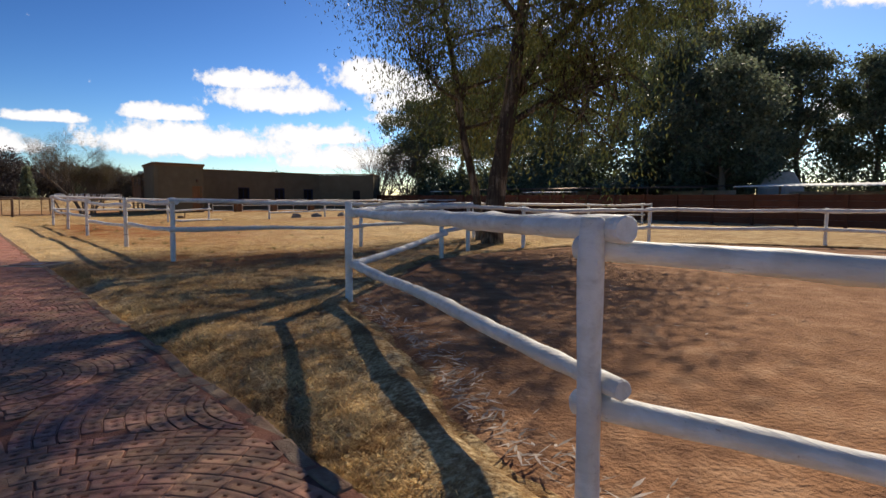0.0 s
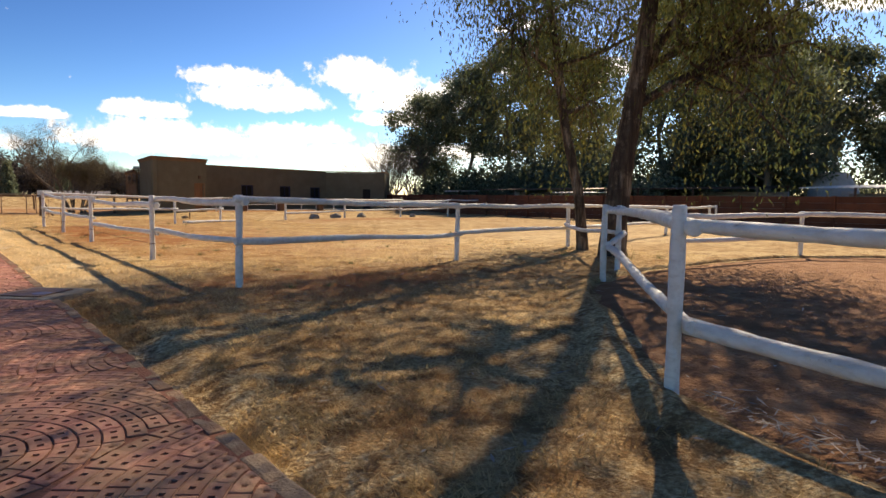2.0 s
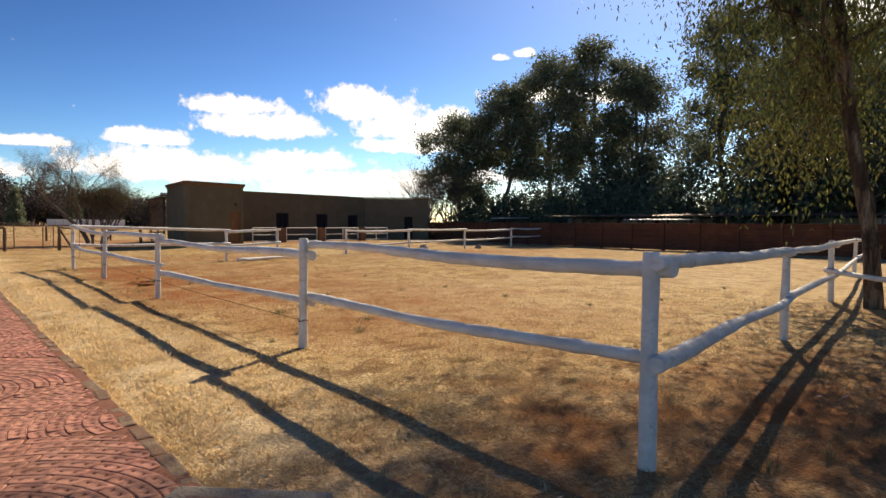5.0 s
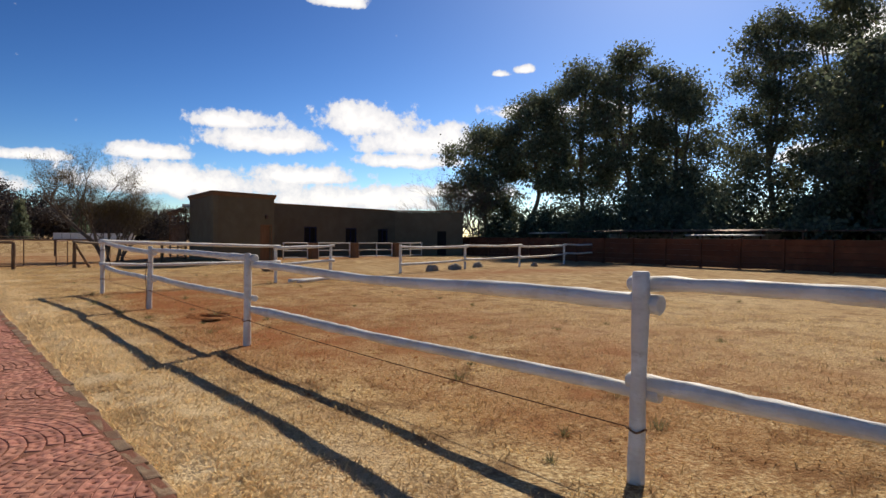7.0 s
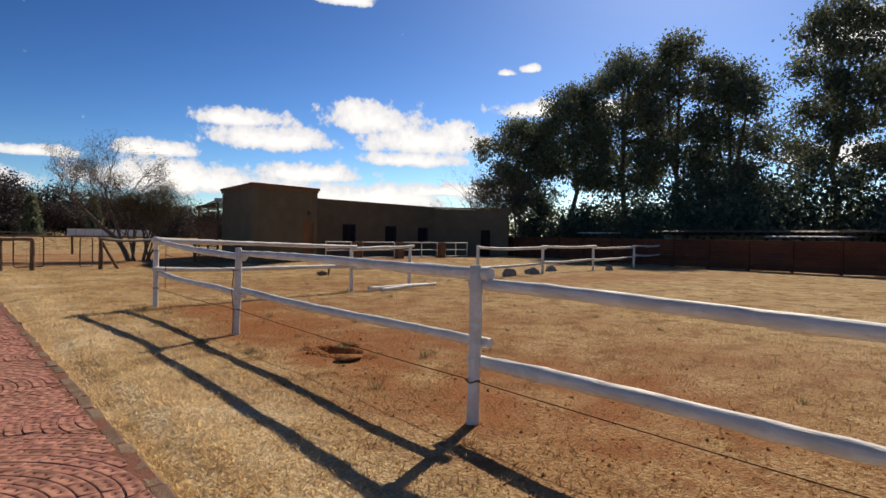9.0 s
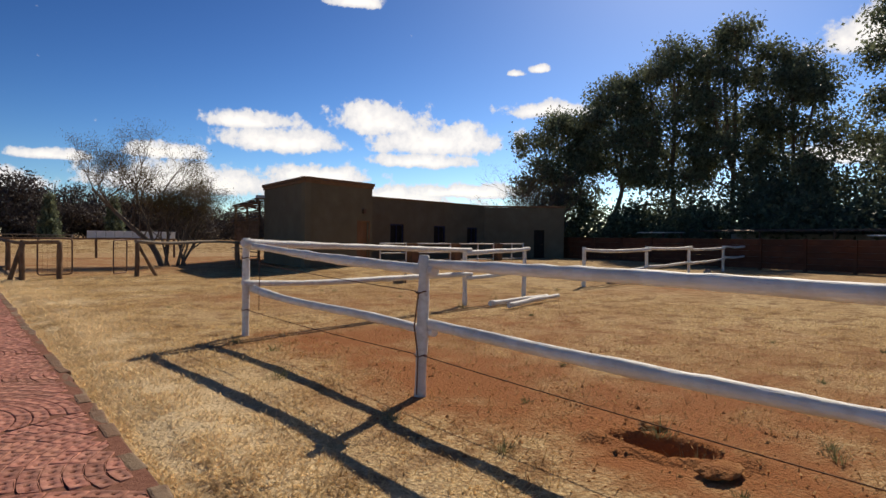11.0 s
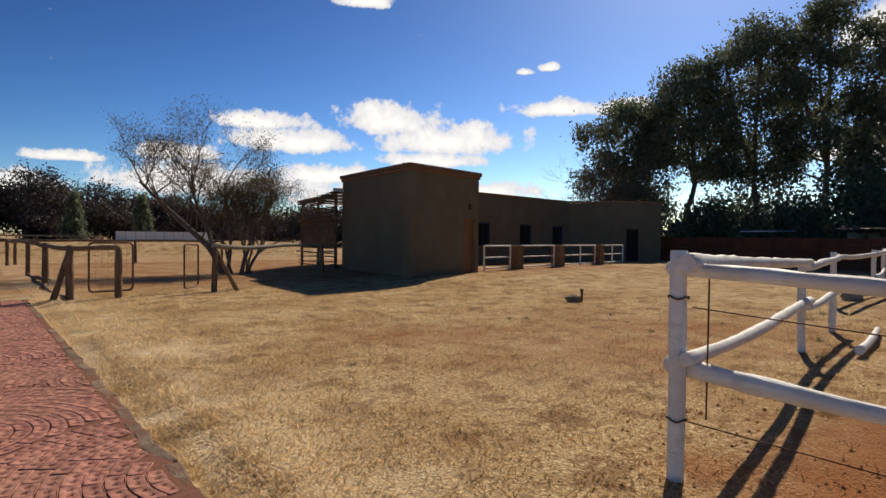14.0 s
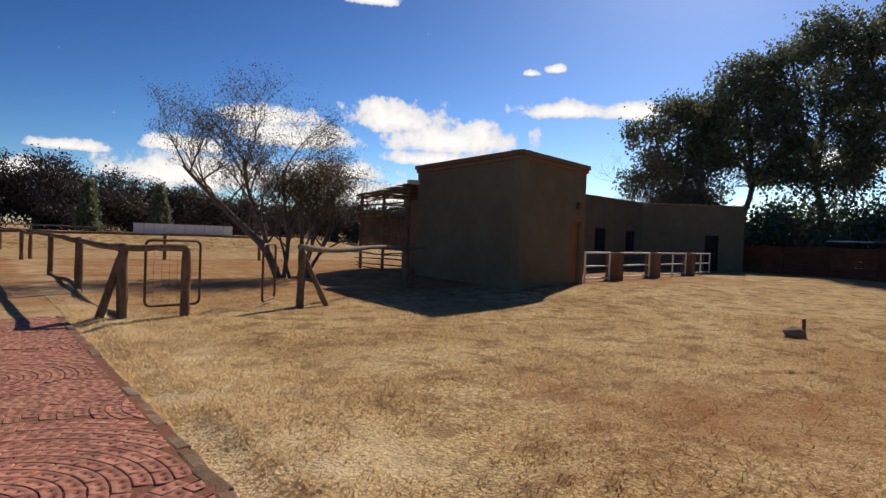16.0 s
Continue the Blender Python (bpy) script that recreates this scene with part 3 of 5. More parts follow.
for a, b, s in (((8.55, 34.08, 0.08), (10.85, 34.66, 0.08), 3), ((8.62, 33.6, 0.08), (11.05, 34.5, 0.09), 4)):
    ob = pole("fallen_pole", a, b, 0.055, 0.045, M_WHITE, None, s, segs=16)
    tagged(ob, "white-painted pole lying loose on the grass", "pole", "fallen fence poles")


# ---- stable building ----
def wall_run(name, p0, p1, z0, z1, openings, mat, parent, thick=0.25, label=""):
    """An upright wall along p0-p1, thickness to its left, with openings (s0, s1, za, zb) cut through."""
    p0, p1 = Vector(p0), Vector(p1)
    L = (p1 - p0).length
    u = (p1 - p0) / L
    rot = math.degrees(math.atan2(u.y, u.x))
    nrm = Vector((-u.y, u.x))
    def piece(s0, s1, a, b):
        if s1 - s0 < 0.01 or b - a < 0.01:
            return
        c = p0 + u * ((s0 + s1) / 2) + nrm * thick / 2
        wpart(name, boxed(c.x, c.y, (a + b) / 2, s1 - s0, thick, b - a, rot), mat, parent, label)
    s = 0.0
    for o in sorted(openings):
        piece(s, o[0], z0, z1)
        piece(o[0], o[1], z0, o[2])
        piece(o[0], o[1], o[3], z1)
        s = o[1]
    piece(s, L, z0, z1)


def along(p0, p1, s, out=0.0):
    p0, p1 = Vector(p0), Vector(p1)
    u = (p1 - p0).normalized()
    n = Vector((u.y, -u.x))
    q = p0 + u * s + n * out
    return q.x, q.y, math.degrees(math.atan2(u.y, u.x))


stable = thing("stable_building", (20, 53, 0.1), "low flat-roofed plastered stable block, ochre walls in shade", "building")
C, S, BK, TL = (10.35, 47.3), (14.02, 48.32), (13.75, 53.0), (10.72, 52.72)
W0, WB, WR = (13.75, 52.98), (27.15, 55.85), (31.35, 52.5)
WBACK1, WBACK2, WBACK3 = (34.3, 56.2), (29.5, 60.5), (13.3, 57.7)
DOOR = (2.88, 3.68, 0.12, 2.14)
TH = 3.72
wall_run("tower_wall", C, S, -0.2, TH, [DOOR], M_WALL, stable)
wall_run("tower_wall", S, BK, -0.2, TH, [], M_WALL, stable)
wall_run("tower_wall", BK, TL, -0.2, TH, [], M_WALL, stable)
wall_run("tower_wall", TL, C, -0.2, TH, [], M_WALL, stable)
WIN = [(4.9, 6.0, 1.05, 2.2), (8.6, 9.7, 1.05, 2.18), (11.85, 12.95, 1.05, 2.15)]
wall_run("wing_wall", W0, WB, -0.2, 3.6, WIN, M_WALL, stable)
DOOR2 = (3.35, 4.05, 0.12, 2.05)
wall_run("wing_wall", WB, WR, -0.2, 3.55, [DOOR2], M_WALL, stable)
wall_run("wing_wall", WR, WBACK1, -0.2, 3.55, [], M_WALL, stable)
wall_run("wing_wall", WBACK1, WBACK2, -0.2, 3.55, [], M_WALL, stable)
wall_run("wing_wall", WBACK2, WBACK3, -0.2, 3.55, [], M_WALL, stable)
wall_run("wing_wall", WBACK3, (13.75, 53.3), -0.2, 3.55, [], M_WALL, stable)


def cap(name, ring_, z0, z1, mat, parent):
    bm = bmesh.new()
    lo = [bm.verts.new((x, y, z0)) for x, y in ring_]
    hi = [bm.verts.new((x, y, z1)) for x, y in ring_]
    bm.faces.new(lo)
    bm.faces.new(hi)
    n = len(ring_)
    for i in range(n):
        bm.faces.new((lo[i], lo[(i + 1) % n], hi[(i + 1) % n], hi[i]))
    bmesh.ops.recalc_face_normals(bm, faces=bm.faces[:])
    return wpart(name, bm, mat, parent)


cap("tower_roof", [(10.6, 47.65), (13.75, 48.5), (13.55, 52.75), (10.95, 52.5)], TH - 0.35, TH - 0.25, M_ROOF, stable)
cap("wing_roof", [(14.0, 53.3), (27.1, 56.15), (31.2, 52.85), (33.95, 56.2), (29.4, 60.2), (13.6, 57.4)], 3.1, 3.2, M_ROOF, stable)


def coping(a, b, z, h, out, mat, name, ext=0.1):
    L = (Vector(b) - Vector(a)).length
    x, y, r = along(a, b, L / 2, out / 2 - 0.125)
    return wpart(name, boxed(x, y, z, L + ext, 0.25 + out * 2, h, r, 0.015), mat, stable)


for a, b in ((C, S), (S, BK), (BK, TL), (TL, C)):
    coping(a, b, TH + 0.02, 0.13, 0.07, M_CORNICE, "cornice", 0.13)
    coping(a, b, TH - 0.10, 0.11, 0.035, M_CORNICE, "cornice", 0.07)
for a, b in ((W0, WB), (WB, WR), (WR, WBACK1), (WBACK1, WBACK2), (WBACK2, WBACK3)):
    coping(a, b, 3.62, 0.1, 0.04, M_CORNICE, "coping", 0.05)
def leaf_door(a, b, o, mat, parent, name="door"):
    """A planked door leaf set back in its opening, with frame and handle."""
    w, mid = o[1] - o[0], (o[0] + o[1]) / 2
    x, y, r = along(a, b, mid, -0.12)
    d = wpart(name, boxed(x, y, (o[2] + o[3]) / 2, w - 0.12, 0.045, o[3] - o[2] - 0.07, r, 0.006), mat, parent, "brown wooden door" if mat is M_DOORWOOD else "near-black planked door")
    for k in range(6):
        s = o[0] + 0.1 + (w - 0.2) * (k + 0.5) / 6
        x, y, r = along(a, b, s, -0.092)
        q = wpart("plank", boxed(x, y, (o[2] + o[3]) / 2, (w - 0.2) / 6 - 0.012, 0.014, o[3] - o[2] - 0.16, r, 0.003), mat, parent)
        q.parent, q.matrix_parent_inverse = d, Matrix.Translation(-parent.location)
    for s, ww, zc, h in ((o[0] + 0.03, 0.06, (o[2] + o[3]) / 2, o[3] - o[2]), (o[1] - 0.03, 0.06, (o[2] + o[3]) / 2, o[3] - o[2]), (mid, w - 0.12, o[3] - 0.03, 0.06)):
        x, y, r = along(a, b, s, -0.07)
        wpart("door_frame", boxed(x, y, zc, ww, 0.12, h, r, 0.006), mat, parent)
    x, y, r = along(a, b, o[1] - 0.16, -0.06)
    wpart("door_handle", boxed(x, y, 1.1, 0.11, 0.03, 0.025, r, 0.008), M_STEEL, parent)


leaf_door(C, S, DOOR, M_DOORWOOD, stable)
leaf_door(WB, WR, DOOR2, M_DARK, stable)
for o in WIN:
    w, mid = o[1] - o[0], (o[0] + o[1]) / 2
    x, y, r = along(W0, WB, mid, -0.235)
    # no real shutter: a black sheet in place of the shaded room
    wpart("shutter", boxed(x, y, (o[2] + o[3]) / 2, w - 0.06, 0.02, o[3] - o[2] - 0.06, r), M_DARK, stable, "near-black board standing in for the unlit room")
    for s, ww, zc, h in ((o[0] + 0.04, 0.08, (o[2] + o[3]) / 2, o[3] - o[2]), (o[1] - 0.04, 0.08, (o[2] + o[3]) / 2, o[3] - o[2]), (mid, w, o[3] - 0.04, 0.08), (mid, w, o[2] + 0.04, 0.08), (mid, 0.05, (o[2] + o[3]) / 2, o[3] - o[2])):
        x, y, r = along(W0, WB, s, -0.1)
        wpart("window_frame", boxed(x, y, zc, ww, 0.07, h, r, 0.006), M_BLUE, stable, "dark blue painted window frame")
    x, y, r = along(W0, WB, mid, 0.04)
    wpart("window_sill", boxed(x, y, o[2] - 0.04, w + 0.16, 0.14, 0.07, r, 0.008), M_PLINTH, stable)
x, y, r = along(C, S, 3.25, 0.06)
wpart("wall_lamp", boxed(x, y, 2.55, 0.14, 0.12, 0.2, r, 0.02), M_STEEL, stable, "small wall lamp above the door")
x, y, r = along(TL, C, 0.05, 0.2)
wpart("gutter_spout", boxed(x, y, 3.25, 0.16, 0.4, 0.14, r, 0.02), M_WHITEROOF, stable)

# lath screen and roof beside the tower
screen = thing("lath_screen", (10.7, 54.6, 0), "open-sided lean-to of rough dark laths and boards beside the tower", "screen")
for y, top in ((53.05, 3.1), (54.7, 3.05), (56.35, 3.0)):
    pole("post", (10.6, y, -0.2), (10.6, y, top), 0.06, 0.055, M_RAWWOOD, screen, next_seed(), segs=8)
rs = np.random.default_rng(5)
for z in [0.32 + 0.13 * k for k in range(5)] + [2.12 + 0.095 * k for k in range(8)]:
    # laths below 1 m take the paler wood to look sunlit
    pole("lath", (10.54 + rs.uniform(-0.03, 0.03), 52.95, z + rs.uniform(-0.04, 0.04)), (10.54, 56.4 + rs.uniform(-0.1, 0.5), z + rs.uniform(-0.06, 0.06)), 0.03, 0.022, M_GREYWOOD if z < 1 else M_RAWWOOD, screen, next_seed(), sides=6, segs=8, wobble=0.03)
for k in range(12):
    wpart("board", boxed(10.6 + rs.uniform(-0.01, 0.01), 54.69, 0.98 + 0.098 * k, 0.025, 3.36, 0.092, rs.uniform(-0.2, 0.2), 0.004), M_RAWWOOD, screen)
for k in range(9):
    y = 53.05 + k * 0.42
    wpart("roof_sheet", boxed(11.95, y, 3.2 - 0.035 * k + (0.008 if k % 2 else 0), 3.0, 0.44, 0.03, rs.uniform(-0.5, 0.5), 0.004), M_STEEL, screen)
for z in (3.0, 2.88):
    pole("eave_pole", (10.5, 52.95, z + 0.08), (10.5, 56.6, z - 0.06), 0.055, 0.045, M_RAWWOOD, screen, next_seed(), sides=7, segs=8, wobble=0.02)

# pillars and white yard gates


def gate_at(xa, xb, cross):
    f = lambda q: 48.84 + 0.227 * (q - 14.3)
    xm = (xa + xb) / 2
    g = thing("yard_gate", (xm, f(xm), 0.17), "white-painted metal yard gate with three rails", "gate", "yard gates")
    for z, r in ((1.13, 0.03), (0.68, 0.025), (0.27, 0.03)):
        pole("gate_rail", (xa, f(xa), z), (xb, f(xb), z), r, r, M_WHITE, g, next_seed(), wobble=0.002, segs=5, sides=8)
    for q in [xa, xb] + cross:
        pole("gate_post", (q, f(q), 0.18), (q, f(q), 1.16), 0.035, 0.035, M_WHITE, g, next_seed(), wobble=0.002, segs=4, sides=8)
    return g


gate_at(14.85, 16.55, [])
gate_at(17.35, 19.85, [])
gate_at(20.6, 23.65, [22.2])
gate_at(24.35, 26.7, [25.5])
for px in (16.95, 20.2, 24.0):
    tagged(part("gate_pillar", boxed(px, 48.84 + 0.227 * (px - 14.3), 0.57, 0.46, 0.46, 1.14, 13, 0.02), M_CORNICE), "square brown brick pillar between yard gates", "pillar", "gate pillars")

# ---- boundary wall ----
bwall = thing("wall_boundary", (32.9, 20, 0), "long red-brown precast panel boundary wall", "wall", kind="structure")
for k in range(38):
    y = -28 + k * 2.2
    h = 1.62 + 0.03 * math.sin(k * 1.7)
    wpart("wall_post", boxed(32.85, y, h / 2 - 0.05, 0.16, 0.14, h + 0.1, 0, 0.01), M_REDWALL, bwall)
    for j in range(5):
        wpart("wall_panel", boxed(32.9, y + 1.1, 0.06 + 0.155 + j * 0.31, 0.06, 2.08, 0.302, 0, 0.008), M_REDWALL, bwall)

# ---- manhole ----
mh = thing("inspection_cover", (1.3, 14.2, 0.0), "concrete-framed inspection pit with a rusty steel lid", "manhole cover")
bm = bmesh.new()
box(bm, 1.33, 14.15, -0.032, 0.88, 0.92, 0.10, -43, 0.03)
wpart("concrete_surround", bm, M_CONC, mh)
for off in (-0.16, 0.16):
    wpart("lid", boxed(1.29 + off * math.sin(radians(43)), 14.17 + off * math.cos(radians(43)), 0.021, 0.54, 0.31, 0.02, -43, 0.005), M_LID, mh)
bm = bmesh.new()
bmesh.ops.create_cone(bm, cap_ends=True, segments=24, radius1=0.11, radius2=0.108, depth=0.006, matrix=pose(1.33, 13.98, 0.033))
wpart("paint_spot", bm, M_PAINTSPOT, mh, "round faded blue paint spot")

# ---- wire paddock with brown posts ----
brown = thing("brown_pole_fence", (1, 47, 0), "rough brown pole fence with a single top rail", "fence")
B = [(1.98, 46.35), (1.05, 46.4), (0.82, 50.6), (0.6, 56.0), (0.1, 64.0), (-0.6, 74.0)]
for k, p in enumerate(B):
    pole("post", (p[0], p[1], -0.25), (p[0], p[1], 1.13), 0.085 if k < 3 else 0.07, 0.075, M_RAWWOOD, brown, next_seed(), segs=8, wobble=0.01)
for a, b in zip(B[:-1], B[1:]):
    pole("rail", (a[0], a[1], 1.13), (b[0], b[1], 1.12), 0.06, 0.05, M_RAWWOOD, brown, next_seed(), segs=14, wobble=0.03)
pole("brace", (0.72, 46.55, -0.1), (1.02, 46.42, 1.0), 0.07, 0.06, M_RAWWOOD, brown, next_seed(), segs=6)
for a, b in (((0.82, 50.6), (1.05, 46.4)), ((0.6, 56.0), (0.82, 50.6))):
    pole("ground_rail", (a[0], a[1], 0.05), (b[0], b[1], 0.05), 0.045, 0.045, M_RAWWOOD, brown, next_seed(), segs=12, wobble=0.04)
brown2 = thing("brown_pole_fence", (6, 48, 0), "brown pole fence with braced corner post beside a bare tree", "fence")
E = [(4.2, 46.8), (8.55, 49.9)]
for p in E:
    pole("post", (p[0], p[1], -0.25), (p[0], p[1], 1.16), 0.08, 0.07, M_RAWWOOD, brown2, next_seed(), segs=8)
pole("rail", (4.15, 46.77, 1.18), (9.7, 50.7, 1.14), 0.06, 0.045, M_GREYWOOD, brown2, next_seed(), segs=14, wobble=0.03)
pole("brace", (4.85, 46.95, -0.05), (4.25, 46.85, 1.05), 0.055, 0.05, M_RAWWOOD, brown2, next_seed(), segs=6)
back_fence = thing("back_pole_fence", (6, 64, 0), "low dark pole fence across the dry field", "fence")
BF = [(-8.0, 66.0), (-3.0, 65.5), (0.4, 64.8), (5.3, 64.6), (9.5, 64.5)]
for p in BF:
    pole("post", (p[0], p[1], -0.25), (p[0], p[1], 1.15), 0.075, 0.07, M_RAWWOOD, back_fence, next_seed(), segs=6)
for a, b in zip(BF[:-1], BF[1:]):
    pole("rail", (a[0], a[1], 1.12), (b[0], b[1], 1.12), 0.06, 0.055, M_RAWWOOD, back_fence, next_seed(), segs=10, wobble=0.03)
far_rails = thing("far_rail_fence", (-4, 84, 0), "distant white and grey rail fence behind the field", "fence")
FR = [(-22, 84), (-16, 84), (-10, 84), (-4, 84), (1, 84), (6, 83.5)]
for p in FR:
    pole("post", (p[0], p[1], -0.2), (p[0], p[1], 1.3), 0.07, 0.07, M_GREYWOOD, far_rails, next_seed(), segs=4, sides=6)
for a, b in zip(FR[:-1], FR[1:]):
    for z in (0.75, 1.25):
        pole("rail", (a[0], a[1], z), (b[0], b[1], z), 0.05, 0.05, M_GREYWOOD, far_rails, next_seed(), segs=6, sides=6)


def tube_gate(cx, cy, ang, w, h, z0, lean):
    """A rounded tubular gate frame standing open beside its post."""
    g = thing("tubular_gate", (cx, cy, 0), "open rusty tubular gate frame with wire mesh", "gate", "tubular gates")
    u = (math.cos(radians(ang)), math.sin(radians(ang)))
    r, loop = 0.09, []
    for qx, qz, a0 in ((w - r, h - r, 0), (r, h - r, 90), (r, r, 180), (w - r, r, 270)):
        for k in range(5):
            a = radians(a0 + 22.5 * k)
            loop.append((qx + r * math.cos(a), qz + r * math.sin(a)))
    loop += loop[:2]
    V, F = tube_arrays([(cx + u[0] * s + lean * z, cy + u[1] * s, z0 + z) for s, z in loop], [0.024] * len(loop), 7)
    own(new("frame", arrays("frame", V, F, M_STEEL, True)), g)
    for k in range(1, 7):
        s = w * k / 7
        wire([(cx + u[0] * s, cy + u[1] * s, z0 + 0.03), (cx + u[0] * s + lean * h, cy + u[1] * s, z0 + h - 0.03)], g, 0.002, 0, "mesh_wire")
    for k in range(1, 8):
        z = h * k / 8
        wire([(cx + u[0] * 0.03 + lean * z, cy + u[1] * 0.03, z0 + z), (cx + u[0] * (w - 0.03) + lean * z, cy + u[1] * (w - 0.03), z0 + z)], g, 0.002, 0, "mesh_wire")
    return g


tube_gate(1.45, 46.85, 12, 0.95, 1.12, 0.12, 0.0)
tube_gate(3.55, 47.1, 55, 0.9, 1.1, 0.1, 0.0)

# ---- stump and stones ----


def lump(name, at, size, mat, seed, label, category, group=""):
    bm = bmesh.new()
    bmesh.ops.create_icosphere(bm, subdivisions=3, radius=1)
    for v in bm.verts:
        d = 1 + 0.28 * noise.noise(v.co * 1.6 + Vector((seed, 0, 0))) + 0.1 * noise.noise(v.co * 4 + Vector((0, seed, 0)))
        v.co = Vector((v.co.x * size[0], v.co.y * size[1], max(v.co.z, -0.4) * size[2])) * d
        v.co += Vector(at)
    return tagged(part(name, bm, mat), label, category, group)


stump = thing("tap_stub", (10.4, 40.45, 0), "small concrete footing with a dark stand-pipe in the grass", "standpipe")
ob = lump("footing", (10.38, 40.45, 0.06), (0.2, 0.17, 0.11), M_PLINTH, 3, "", "")
own(ob, stump)
pole("pipe", (10.62, 40.42, -0.1), (10.63, 40.42, 0.27), 0.03, 0.03, M_STEEL, stump, 2, segs=5)
bm = boxed(10.63, 40.42, 0.27, 0.09, 0.06, 0.07, 20, 0.015)
wpart("valve", bm, M_STEEL, stump)
for k, (x, y, s) in enumerate(((16.6, 37.1, 0.32), (18.1, 37.35, 0.34), (20.6, 38.6, 0.3), (24.5, 38.4, 0.22))):
    lump("block", (x, y, 0.1), (s, s * 0.7, s * 0.75), M_STONE, k + 9, "rough grey block lying under the rail", "stone", "loose blocks")
for k, (x, y, s) in enumerate(((3.7, 26.5, 0.11), (4.1, 26.55, 0.08), (4.2, 27.3, 0.09))):
    lump("clod", (x, y, 0.03), (s * 1.5, s, s * 0.35), M_SOIL, k + 30, "dug-up clod of orange soil by a hole", "soil clod", "clods")


# ---- trees ----
def grow(rng, p, d, length, radius, depth, tubes, tips, spread=0.55, droop=0.0, up=0.15, kids=(2, 4)):
    """A limb that wanders, then splits; gathers tubes (points, radii) and tip points."""
    n = 6
    pts, rad = [p.copy()], [radius]
    for k in range(n):
        d = d + rng.normal(0, 0.11, 3) + np.array([0, 0, up - droop * (k / n)])
        d /= np.linalg.norm(d)
        p = p + d * length / n
        pts.append(p.copy())
        rad.append(radius * (1 - 0.45 * (k + 1) / n))
    tubes.append((pts, rad))
    if depth == 0:
        tips.append(pts[-1])
        tips.append(pts[-3])
        return
    tips.append(pts[-2]) if depth == 1 else None
    m = rng.integers(*kids)
    for k in range(m + 1):
        a = rng.uniform(0, 2 * np.pi)
        side = np.array([np.cos(a), np.sin(a), rng.uniform(-0.2, 0.4)])
        nd = d * (1 - spread) + side * spread * rng.uniform(0.8, 1.5)
        nd /= np.linalg.norm(nd)
        start = pts[rng.integers(3, n + 1)]
        grow(rng, np.array(start), nd, length * rng.uniform(0.58, 0.8), radius * 0.5, depth - 1, tubes, tips, spread, droop, up, kids)


def tubes_mesh(name, tubes, mat, sides=7, rng=None, rough=0.0):
    Vs, Fs, n = [], [], 0
    for pts, rad in tubes:
        V, F = tube_arrays(pts, rad, sides, rough, rng)
        Vs.append(V)
        Fs.append(np.array(F) + n)
        n += len(V)
    return arrays(name, np.concatenate(Vs), np.concatenate(Fs), mat, True)


def leaves_mesh(name, centres, per, sigma, size, mat, rng, hang=0.6, slim=0.2):
    """Many separate diamond-shaped leaves in clumps round the given points."""
    C_ = np.repeat(np.asarray(centres), per, axis=0)
    n = len(C_)
    C_ = C_ + rng.normal(0, 1, (n, 3)) * np.asarray(sigma)
    a = rng.normal(0, 1, (n, 3))
    a[:, 2] -= hang * 2.5
    a /= np.linalg.norm(a, axis=1)[:, None]
    b = np.cross(a, rng.normal(0, 1, (n, 3)))
    b /= np.linalg.norm(b, axis=1)[:, None] + 1e-9
    L = (size * rng.uniform(0.6, 1.4, n))[:, None]
    w = L * slim * rng.uniform(0.7, 1.3, n)[:, None]
    V = np.stack([C_, C_ + a * L * 0.45 + b * w, C_ + a * L, C_ + a * L * 0.45 - b * w], 1).reshape(-1, 3)
    return arrays(name, V, np.arange(4 * n).reshape(n, 4), mat)


